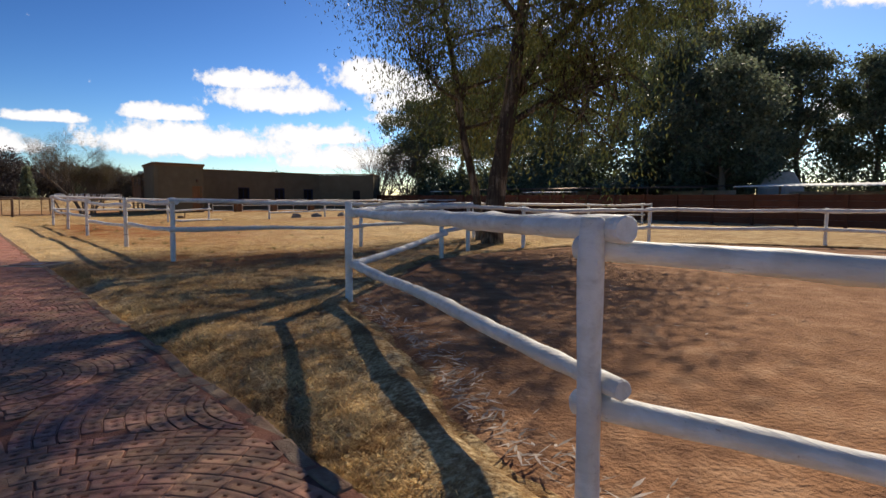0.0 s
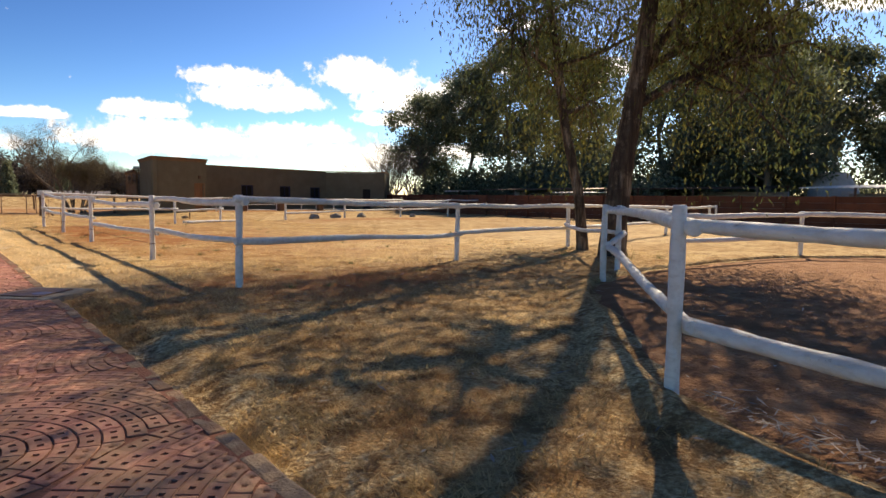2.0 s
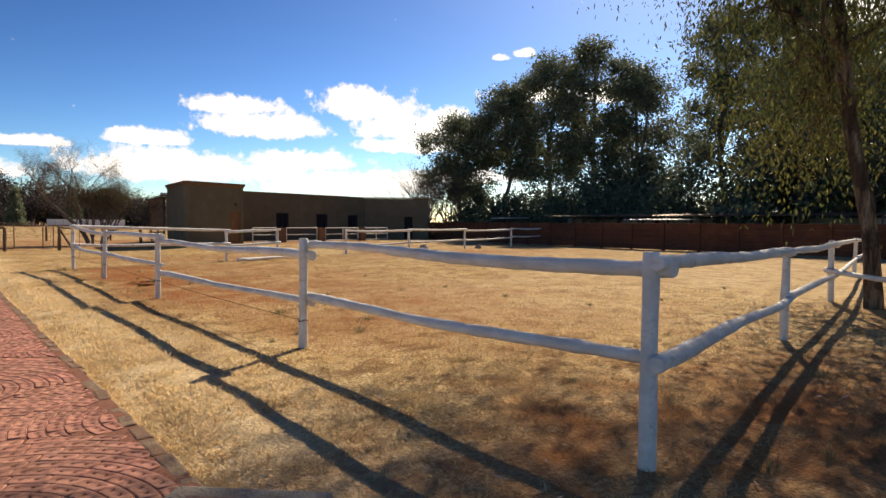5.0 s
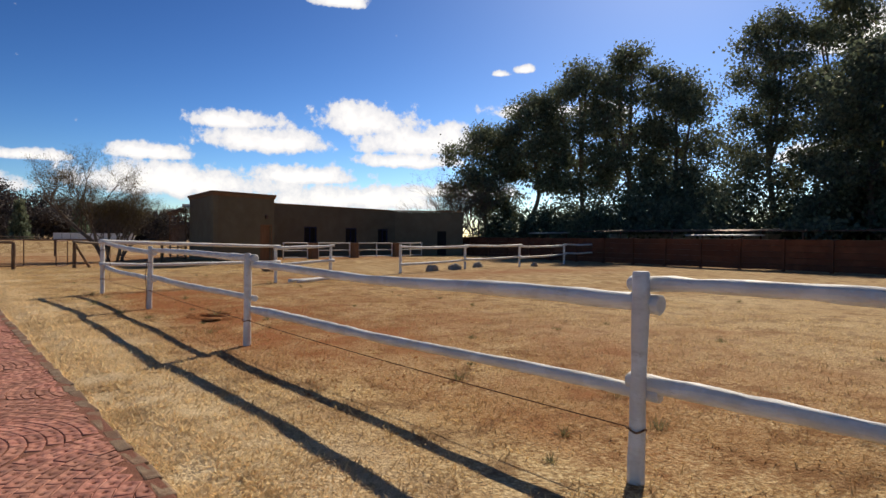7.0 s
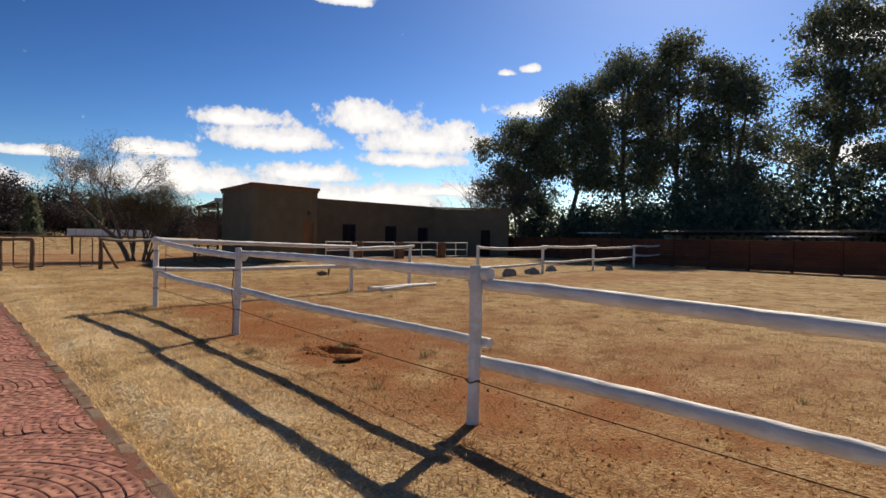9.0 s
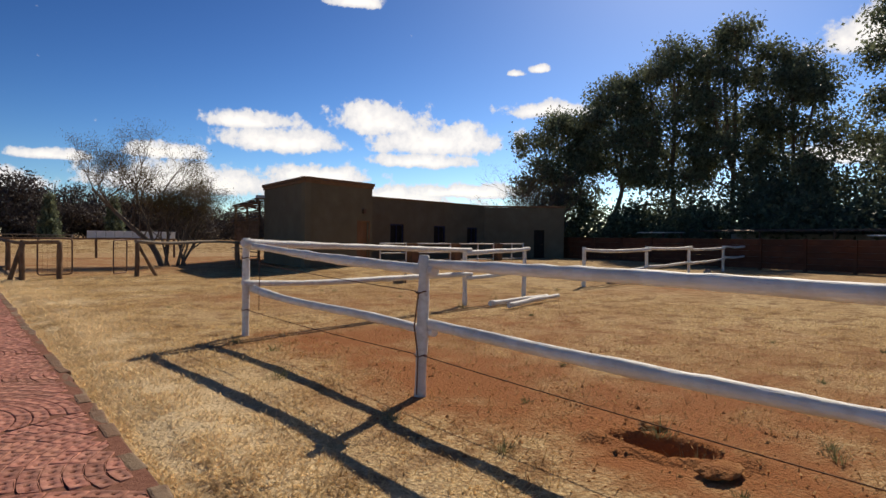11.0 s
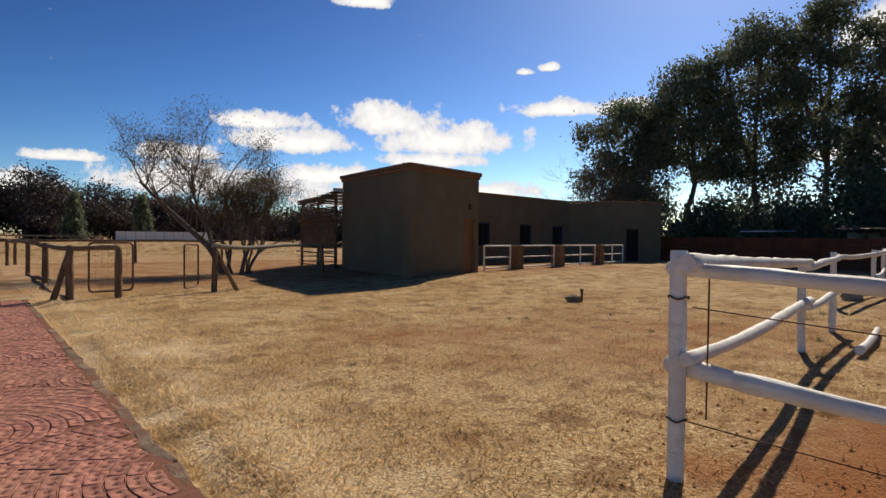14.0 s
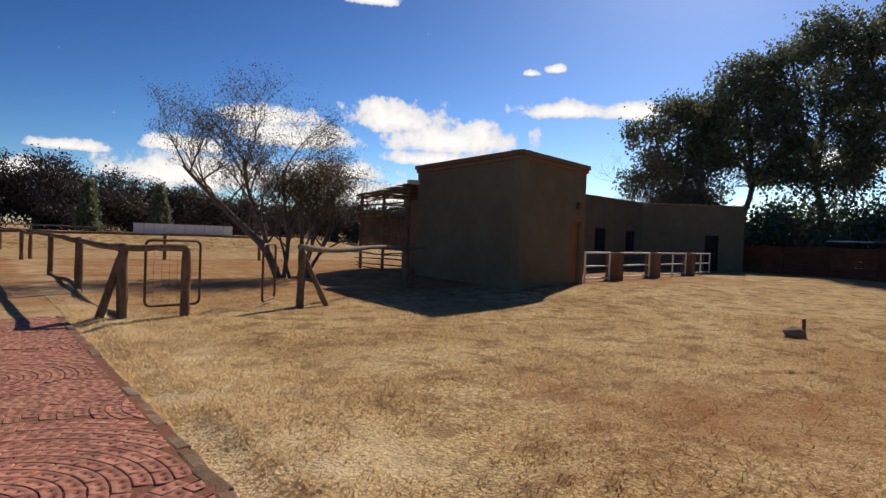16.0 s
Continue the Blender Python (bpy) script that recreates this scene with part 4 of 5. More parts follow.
def lobed_tree(at, label, stems, lobes, seed, leaf, bark, group, leaves=150, sigma=0.36, size=0.17, slim=0.14, hang=0.9, sides=12, flare=1.0, airy=1.0):
    """A tree with given stems; each lobe (centre, radii, clumps) hangs on its own limb, forked to leaf clumps."""
    rng = np.random.default_rng(seed)
    t = thing("gum_tree", at, label, "tree", group)
    trunk_tubes, limb_tubes, clumps, stem_pts = [], [], [], []
    for pts, r0, r1 in stems:
        line = spline([np.array(p) for p in pts], 6, False) + [np.array(pts[-1], float)]
        n = len(line)
        rad = [r0 + (r1 - r0) * k / (n - 1) + flare * r0 * 0.35 * math.exp(-k / 1.3) for k in range(n)]
        trunk_tubes.append((line, rad))
        stem_pts += [(p, r) for p, r in zip(line, rad)]
    for c, r, m in lobes:
        c, r = np.array(c, float), np.array(r, float) * airy
        reach = float(np.max(r))
        base, br = min(stem_pts, key=lambda q: np.linalg.norm(q[0] - c) + 1.8 * max(0.0, q[0][2] - c[2] + 0.5 * reach) + (6 if q[0][2] < 1.8 else 0))
        bend = (base + c) / 2 + rng.normal(0, 0.12 * reach, 3) + np.array([0, 0, 0.1 * reach])
        limb = spline([base, bend, c, c + (c - base) / (np.linalg.norm(c - base) + 0.1) * reach * 0.35], 5, False)
        lr = min(br * 0.6, 0.05 + 0.03 * reach)
        limb_tubes.append((limb, list(np.linspace(lr, lr * 0.35, len(limb)))))
        for k in range(m):
            u = rng.normal(0, 1, 3)
            u /= np.linalg.norm(u)
            p = c + u * r * rng.uniform(0.35, 1.0) ** 0.6
            q = limb[int(rng.integers(len(limb) // 3, len(limb)))]
            mid = (q + p) / 2 + rng.normal(0, 0.1 * reach, 3) + np.array([0, 0, 0.08 * reach])
            limb_tubes.append((spline([q, mid, p], 3, False) + [p], list(np.linspace(lr * 0.4, lr * 0.1, 7))))
            clumps += [p, p, (p + mid) / 2]
    own(new("trunk", tubes_mesh("trunk", trunk_tubes, bark, sides, rng, 0.04)), t)
    own(new("branchwork", tubes_mesh("branchwork", limb_tubes, bark, 5)), t)
    own(new("crown", leaves_mesh("crown", clumps, leaves // 3, np.broadcast_to(sigma, 3), size, leaf, rng, hang, slim)), t)
    return t


# two stems by the ring
lobed_tree((12.5, 13.5, 0), "old gum tree, peeling pale bark, drooping green-yellow leaves",
           [([(12.45, 13.5, -0.2), (12.55, 13.45, 1.5), (12.78, 13.3, 3.4), (12.95, 13.1, 5.4), (13.2, 13.0, 8.0), (12.9, 13.0, 10.4)], 0.31, 0.11),
            ([(13.12, 13.3, 4.3), (13.6, 12.8, 5.4), (14.6, 11.8, 6.8), (15.4, 11.2, 8.2)], 0.13, 0.06)],
           [((12.7, 13.2, 10.6), (2.9, 2.7, 1.7), 60), ((10.7, 12.5, 9.4), (2.1, 2.0, 1.3), 24), ((10.9, 10.6, 10.2), (2.2, 2.1, 1.2), 36), ((9.2, 11.6, 10.6), (2.0, 1.8, 1.1), 28), ((14.2, 11.3, 4.4), (1.3, 1.5, 1.8), 44), ((14.9, 11.5, 7.6), (2.2, 2.2, 1.5), 44),
            ((11.5, 13.6, 7.2), (1.6, 1.5, 1.1), 16), ((15.2, 12.9, 5.2), (1.4, 1.4, 1.5), 34), ((13.3, 11.6, 6.4), (1.4, 1.3, 1.2), 26), ((13.2, 9.6, 7.4), (2.3, 1.6, 1.1), 50), ((16.2, 10.4, 7.2), (1.8, 1.6, 1.2), 26),
            ((12.2, 9.8, 10.5), (1.5, 1.6, 1.0), 40), ((15.3, 15.2, 9.0), (1.7, 1.6, 1.1), 26)],
           7, M_LEAF, M_BARK, "gum trees by the ring", 150, (0.6, 0.6, 0.7), 0.125, airy=1.22)
lobed_tree((13.35, 15.05, 0), "slender leaning gum tree with a smooth grey trunk",
           [([(13.35, 15.05, -0.2), (13.2, 15.13, 1.4), (12.85, 15.35, 3.2), (12.65, 15.5, 5.0), (12.4, 15.8, 7.0), (12.2, 16.1, 9.0)], 0.15, 0.06)],
           [((11.9, 16.2, 5.4), (1.0, 1.2, 1.7), 34), ((12.3, 16.6, 8.8), (2.4, 2.2, 1.5), 28), ((14.0, 17.3, 7.0), (1.8, 1.8, 1.5), 20), ((11.2, 15.9, 7.4), (1.4, 1.4, 1.2), 14), ((13.6, 16.2, 4.8), (1.1, 1.1, 1.4), 14),
            ((15.7, 17.3, 4.6), (1.5, 1.5, 1.8), 44), ((15.8, 17.6, 7.4), (1.9, 1.8, 1.4), 18), ((14.2, 19.4, 9.4), (2.2, 1.9, 1.2), 32), ((15.4, 15.4, 5.8), (1.2, 1.2, 1.5), 14), ((16.9, 16.1, 7.6), (1.7, 1.6, 1.3), 16),
            ((13.4, 20.8, 10.0), (2.0, 2.0, 1.2), 28), ((15.3, 21.2, 10.8), (2.0, 1.8, 1.2), 26), ((11.2, 18.8, 9.6), (1.8, 1.8, 1.1), 8)],
           8, M_LEAF, M_BARK, "gum trees by the ring", 141, (0.6, 0.6, 0.7), 0.125, airy=1.22)


def far_gum(x, y, h, w, seed, low=0.32, lean=0.0):
    """A tall gum: forked stems, rounded flattish crown lobes with sky between them."""
    r = random.Random(seed)
    mid = (x + lean * 0.4 + r.uniform(-0.5, 0.5), y + r.uniform(-0.5, 0.5), h * 0.42)
    stems = [([(x, y, -0.3), (x + r.uniform(-0.3, 0.3), y, h * 0.2), mid, (x + lean, y + r.uniform(-0.5, 0.5), h * 0.88)], 0.36, 0.1)]
    for k in range(2):
        a = r.uniform(0, 6.28)
        stems.append(([(mid[0], mid[1], h * 0.36), (mid[0] + 0.3 * w * math.cos(a), mid[1] + 0.3 * w * math.sin(a), h * 0.56), (mid[0] + 0.55 * w * math.cos(a), mid[1] + 0.55 * w * math.sin(a), h * 0.8)], 0.2, 0.07))
    lobes = [((x + lean, y, h * 0.93), (w * 0.42, w * 0.42, h * 0.07), 20)]
    turn = r.uniform(0, 6.28)
    for k in range(17):
        f = (k + 0.5) / 17
        z = low + (0.93 - low) * f
        rad = w * 0.78 * math.sqrt(max(0.08, 1 - ((z - 0.5) / 0.5) ** 2)) * r.uniform(0.6, 1.05)
        a = turn + k * 2.4 + r.uniform(-0.4, 0.4)
        q = w * r.uniform(0.32, 0.46)
        lobes.append(((x + lean * z + rad * math.cos(a), y + rad * math.sin(a), h * z), (q, q, q * 0.66), 16))
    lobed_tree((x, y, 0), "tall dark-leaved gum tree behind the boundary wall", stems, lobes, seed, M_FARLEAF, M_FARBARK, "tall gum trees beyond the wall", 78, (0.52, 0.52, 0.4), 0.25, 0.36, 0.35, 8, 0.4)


far_gum(46.5, 66.5, 14.1, 4.6, 21, 0.3)
far_gum(50.0, 62.5, 17.5, 4.6, 22, 0.42)
far_gum(52.0, 57.5, 20.3, 4.8, 23)
far_gum(53.0, 52.5, 20.9, 4.6, 29)
far_gum(54.0, 47.5, 17.5, 4.4, 24, 0.25)
far_gum(56.5, 40.0, 22.0, 4.4, 25)
far_gum(59.0, 35.0, 23.2, 4.5, 30)
far_gum(61.0, 31.0, 19.2, 4.5, 26)
far_gum(48.0, 30.0, 15.0, 4.4, 33, 0.2)
far_gum(46.0, 25.0, 12.0, 4.0, 34, 0.25)
far_gum(60.0, 25.5, 15.3, 4.2, 27)
far_gum(62.0, 20.0, 13.6, 4.0, 28)


# bushes under the tall trees
def bush(x, y, w, h, seed, mat, label, category, group, per=960, size=0.28):
    rng = np.random.default_rng(seed)
    n = 26
    a, rr = rng.uniform(0, 2 * np.pi, n), np.sqrt(rng.uniform(0, 1, n))
    top = rng.uniform(0.2, 1, n) * h * (1 - 0.55 * rr ** 2)
    tips = np.stack([x + np.cos(a) * rr * w, y + np.sin(a) * rr * w, top], 1)
    t = thing("bush", (x, y, 0), label, category, group)
    tubes = [([(x + rng.normal(0, 0.1), y + rng.normal(0, 0.1), -0.1), ((x + p[0]) / 2 + rng.normal(0, 0.15), (y + p[1]) / 2, p[2] * 0.5), tuple(p)], [0.07, 0.04, 0.015]) for p in tips]
    own(new("stemwork", tubes_mesh("stemwork", tubes, M_FARBARK, 5)), t)
    own(new("foliage", leaves_mesh("foliage", tips, per // 4, (w * 0.25, w * 0.25, h * 0.13), size, mat, rng, 0.2, 0.35)), t)
    return t


for k, (x, y, w, h) in enumerate(((46, 44, 3.4, 5.0), (47, 49, 3.4, 5.5), (48, 54, 3.4, 6.0), (47, 39, 3.4, 5.0), (50, 33, 3.4, 5.0), (47, 59, 3.2, 4.4), (46, 64, 3.0, 3.6), (53, 44, 4, 7.5), (55, 36, 4, 7.0), (51, 50, 4, 7.5), (52, 57, 4, 7.0), (41, 30, 2.4, 3.0), (51, 39, 4, 8.5), (49, 45, 4, 8.0), (52, 32, 4, 8.0), (58, 29, 4, 8.0), (60, 22, 4, 5.0), (66, 14, 5, 6.5), (72, 9, 6, 7.5), (55, 31, 3.6, 6.0), (49, 28, 3.0, 4.0))):
    bush(x, y, w, h, 60 + k, M_FARLEAF, "dense dark green bush behind the boundary wall", "bush", "bushes beyond the wall")


def bare_tree(x, y, h, seed, label, n_stems=9, leaves=0, spread=0.5, group="", depth=4, limbs=()):
    rng = np.random.default_rng(seed)
    t = thing("bare_tree", (x, y, 0), label, "tree", group)
    tubes, tips = [], []
    for k in range(n_stems):
        a = rng.uniform(0, 2 * np.pi)
        d = np.array([np.cos(a) * spread, np.sin(a) * spread, 1.0])
        d /= np.linalg.norm(d)
        grow(rng, np.array([x + rng.normal(0, 0.22), y + rng.normal(0, 0.22), -0.1]), d, h * rng.uniform(0.36, 0.46), h * 0.012 * rng.uniform(0.7, 1.4), depth, tubes, tips, 0.34, 0.0, 0.04, (2, 4))
    for pts, r0, r1, forks in limbs:
        line = spline([np.array(p) for p in pts], 5, False) + [np.array(pts[-1], float)]
        tubes.append((line, list(np.linspace(r0, r1, len(line)))))
        for k in range(forks):
            p = line[int(len(line) * (0.28 + 0.7 * k / forks))]
            a = rng.uniform(0, 2 * np.pi)
            d = np.array([0.7 * math.cos(a), 0.7 * math.sin(a), 0.75])
            grow(rng, np.array(p), d / np.linalg.norm(d), h * rng.uniform(0.24, 0.34), r1 * 0.75, depth - 1, tubes, tips, 0.42, 0.03, 0.05, (2, 4))
    thick = [q for q in tubes if q[1][0] > h * 0.006]
    thin = [q for q in tubes if q[1][0] <= h * 0.006]
    own(new("stemwork", tubes_mesh("stemwork", thick, M_TWIG, 7)), t)
    own(new("twigwork", tubes_mesh("twigwork", thin, M_TWIG, 3)), t)
    if leaves:
        own(new("leaves", leaves_mesh("leaves", tips, leaves, (0.16, 0.16, 0.15), 0.045, M_FEWLEAF, rng, 0.3, 0.3)), t)
    return t


bare_tree(7.2, 53.9, 4.3, 41, "many-stemmed nearly leafless winter tree inside the field", 7, 8, 0.4, limbs=(
    ([(6.6, 54.2, -0.1), (6.2, 54.5, 0.9), (5.4, 55.0, 1.8), (4.6, 55.5, 2.7), (4.0, 55.8, 3.4)], 0.15, 0.045, 12),
    ([(6.3, 54.4, 0.7), (6.1, 54.6, 1.7), (5.7, 54.8, 2.8), (5.6, 54.8, 3.7)], 0.09, 0.04, 9),
    ([(6.7, 54.1, 0.0), (6.8, 54.1, 1.2), (6.7, 54.2, 2.4), (6.6, 54.2, 3.4)], 0.08, 0.035, 8)))
bare_tree(38.6, 62.5, 8.4, 42, "leafless grey tree behind the stable", 6, 5, 0.5, group="bare trees behind the stable")
bare_tree(42.6, 63.6, 8.2, 43, "leafless grey tree behind the stable", 6, 3, 0.45, group="bare trees behind the stable")
bare_tree(40.4, 66.5, 7.4, 44, "leafless grey tree behind the stable", 6, 5, 0.5, group="bare trees behind the stable", depth=3)


def dark_tree(x, y, w, h, seed):
    rng = np.random.default_rng(seed)
    n = 90
    u = rng.normal(0, 1, (n, 3))
    u /= np.linalg.norm(u, axis=1)[:, None]
    rr = rng.uniform(0.35, 1, n)[:, None]
    tips = np.array([x, y, h * 0.5]) + u * rr * np.array([w, w, h * 0.48])
    t = thing("dark_tree", (x, y, 0), "dark winter tree in the wood across the field", "tree", "wood across the field")
    tubes = [([(x, y, -0.2), (x + rng.normal(0, 0.3), y, h * 0.3), (x, y, h * 0.6)], [0.35, 0.25, 0.12])]
    tubes += [([(x, y, h * rng.uniform(0.2, 0.5)), tuple((np.array([x, y, h * 0.45]) + p) / 2), tuple(p)], [0.12, 0.07, 0.03]) for p in tips]
    own(new("trunk", tubes_mesh("trunk", tubes, M_FARBARK, 5)), t)
    own(new("crown", leaves_mesh("crown", tips, 190, (w * 0.13, w * 0.13, h * 0.065), 0.22, M_DARKLEAF, rng, 0.1, 0.35)), t)


for k, (x, y, w, h) in enumerate(((-14, 100, 5, 7.5), (-8, 104, 5, 7.0), (-3, 101, 4.6, 7.8), (2, 100, 4.6, 7.4), (6.5, 103, 4.8, 7.0), (11, 106, 4.6, 6.4), (16, 108, 4.5, 6.2), (21, 110, 4.5, 5.8), (-20, 103, 5, 7.0), (27, 120, 5, 5.6), (34, 124, 5, 5.4), (33, 105, 5, 5.6), (38, 106, 5, 5.6), (44, 108, 5.5, 5.8), (-27, 106, 6, 7))):
    dark_tree(x, y, w, h, 80 + k)
for x, y, h in ((5.0, 92.0, 4.6), (10.5, 93.0, 4.8)):
    rng = np.random.default_rng(int(x * 10))
    t = thing("cypress", (x, y, 0), "narrow dark conifer before the wood", "tree", "conifers")
    zz = rng.uniform(0.1, 1, 60)
    aa = rng.uniform(0, 6.28, 60)
    own(new("trunk", tubes_mesh("trunk", [([(x, y, -0.1), (x, y, h * 0.5), (x, y, h * 0.95)], [0.14, 0.09, 0.03])], M_FARBARK, 6)), t)
    own(new("crown", leaves_mesh("crown", np.stack([x + np.cos(aa) * 0.9 * (1.02 - zz), y + np.sin(aa) * 0.9 * (1.02 - zz), zz * h], 1), 60, (0.18, 0.18, 0.25), 0.3, M_FARLEAF, rng, -0.6, 0.25)), t)


# ---- far sheds ----
def shelter(name, xa, xb, ya, yb, h, roof, label, wall_h=0.0, slope=0.15):
    s = thing(name, ((xa + xb) / 2, (ya + yb) / 2, 0), label, "shed")
    bm = bmesh.new()
    n = max(4, int((yb - ya) / 0.18))
    lo, hi = [], []
    for k in range(n + 1):
        y = ya + (yb - ya) * k / n
        dz = 0.025 if k % 2 else 0.0
        lo.append((bm.verts.new((xa, y, h + dz)), bm.verts.new((xa, y, h + dz - 0.05))))
        hi.append((bm.verts.new((xb, y, h + slope + dz)), bm.verts.new((xb, y, h + slope + dz - 0.05))))
    for k in range(n):
        bm.faces.new((lo[k][0], lo[k + 1][0], hi[k + 1][0], hi[k][0]))
        bm.faces.new((lo[k][1], hi[k][1], hi[k + 1][1], lo[k + 1][1]))
        bm.faces.new((lo[k][0], lo[k][1], lo[k + 1][1], lo[k + 1][0]))
        bm.faces.new((hi[k][0], hi[k + 1][0], hi[k + 1][1], hi[k][1]))
    wpart("roof", bm, roof, s)
    for y in np.arange(ya + 0.2, yb, max(2.5, (yb - ya) / 6)):
        for x, top in ((xa + 0.15, h - 0.02), (xb - 0.15, h + slope - 0.04)):
            wpart("post", boxed(x, float(y), top / 2 - 0.05, 0.1, 0.1, top + 0.1, 0, 0.01), M_STEEL, s)
    if wall_h:
        wpart("wall", boxed(xb - 0.3, (ya + yb) / 2, wall_h / 2, 0.1, yb - ya - 0.1, wall_h), M_SHED, s)
    return s


shelter("white_roof_shed", 36.5, 44.0, 2.0, 19.0, 2.12, M_WHITEROOF, "open shed with a white corrugated sheet roof", 1.9, 0.3)
shelter("thin_roof_shelter", 36.0, 38.5, 32.6, 36.4, 1.86, M_WHITEROOF, "low shelter with a pale sheet roof behind the wall", 0, 0.05)
shelter("thin_roof_shelter", 37.0, 39.5, 48.6, 50.8, 2.02, M_WHITEROOF, "low shelter with a pale sheet roof behind the wall", 0, 0.05)
shelter("dark_shelter", 38.5, 43.0, 22.0, 47.0, 2.15, M_STEEL, "long dark open shelter under the trees", 2.0, 0.2)
shelter("pale_roof_shed", 46.0, 56.0, 58.0, 72.0, 2.1, M_ROOF, "low pale-roofed shed behind the stable", 1.8, 0.3)
tank = thing("roof_cone", (47.0, 21.5, 0), "pale tapered water tank behind the white shed", "tank")
bm = bmesh.new()
bmesh.ops.create_cone(bm, cap_ends=True, segments=20, radius1=1.5, radius2=0.8, depth=1.2, matrix=pose(47.0, 21.0, 2.75))
wpart("hood", bm, M_SHED, tank)
bm = bmesh.new()
bmesh.ops.create_cone(bm, cap_ends=True, segments=20, radius1=1.5, radius2=1.5, depth=2.2, matrix=pose(47.0, 21.0, 1.05))
wpart("body", bm, M_SHED, tank)
bm = bmesh.new()
gx = [-40 + 2.0 * k for k in range(34)]
prof = [(74, -0.05), (77, 0.3), (80, 0.8), (83, 0.92), (90, 0.9), (130, 0.6), (131, -0.1)]
grid = [[bm.verts.new((x, y, h * smooth01((26 - x) / 6) * smooth01((x + 40) / 4) - 0.02 + 0.06 * noise.noise((x * 0.3, y * 0.3, 4)))) for y, h in prof] for x in gx]
for a, b in zip(grid[:-1], grid[1:]):
    for k in range(len(prof) - 1):
        f = bm.faces.new((a[k], b[k], b[k + 1], a[k + 1]))
        f.smooth = True
tagged(part("ground_bank", bm, M_GRASS), "dry yellow field rising gently towards the wood", "field", kind="structure")
wall_w = thing("white_panel_wall", (10.5, 85, 0), "low white panel wall across the dry field", "wall")
for k in range(10):
    wpart("panel", boxed(7.6 + k * 0.72, 85.2, 0.8, 0.69, 0.08, 1.72, 0, 0.01), M_WHITEROOF, wall_w)

# ---- grass, weeds and litter ----


def in_ring(x, y):
    hit, n = False, len(ring_line)
    for i in range(n):
        a, b = ring_line[i], ring_line[(i + 1) % n]
        if (a[1] > y) != (b[1] > y) and x < (b[0] - a[0]) * (y - a[1]) / (b[1] - a[1]) + a[0]:
            hit = not hit
    return hit


def build_grass():
    rng = np.random.default_rng(3)
    n = 760000
    y = rng.uniform(-1, 50, n)
    u = rng.uniform(0, 1, n) ** 2.1
    x = 1.97 - 0.0355 * y + 0.05 + u * 13
    keep = np.ones(n, bool)
    patch = np.array([noise.noise((a * 0.8, b * 0.8, 11)) + 0.8 * noise.noise((a * 2.6, b * 2.6, 15)) for a, b in zip(x.tolist(), y.tolist())])
    keep &= patch + rng.normal(0, 0.25, n) > -0.22
    ring_np = np.array([p[:2] for p in ring_line])
    inside = np.zeros(n, bool)
    for i in range(len(ring_np)):
        a, b = ring_np[i], ring_np[(i + 1) % len(ring_np)]
        cross = ((a[1] > y) != (b[1] > y)) & (x < (b[0] - a[0]) * (y - a[1]) / (b[1] - a[1] + 1e-12) + a[0])
        inside ^= cross
    keep &= ~inside
    gi, gj = np.clip(np.searchsorted(sown["xs"], x), 0, len(sown["xs"]) - 1), np.clip(np.searchsorted(sown["ys"], y), 0, len(sown["ys"]) - 1)
    bare, pale = sown["bare"][gj, gi], sown["pale"][gj, gi]
    keep &= rng.uniform(0, 1, n) > bare * 0.75
    x, y, bare, pale = x[keep], y[keep], bare[keep], pale[keep]
    n = len(x)
    z = np.array([ground_z(a, b) for a, b in zip(x.tolist(), y.tolist())])
    ang = rng.uniform(0, 2 * np.pi, n)
    lie = rng.uniform(0.03, 0.75, n)
    L = rng.uniform(0.03, 0.1, n)
    d = np.stack([np.cos(ang) * np.cos(lie), np.sin(ang) * np.cos(lie), np.sin(lie)], 1) * L[:, None]
    wv = np.stack([-np.sin(ang), np.cos(ang), np.zeros(n)], 1) * rng.uniform(0.003, 0.008, n)[:, None]
    P = np.stack([x, y, z - 0.004], 1)
    V = np.stack([P - wv, P + wv, P + d], 1).reshape(-1, 3)
    me = arrays("dry_grass", V, np.arange(3 * n).reshape(n, 3), M_STRAW)
    me.attributes.new("bare", "FLOAT", "POINT").data.foreach_set("value", np.repeat(bare * 0.7, 3).astype(np.float32))
    me.attributes.new("pale", "FLOAT", "POINT").data.foreach_set("value", np.repeat(pale, 3).astype(np.float32))
    tagged(new("dry_grass", me), "short dry straw-coloured winter grass blades", "grass", kind="stuff")


build_grass()


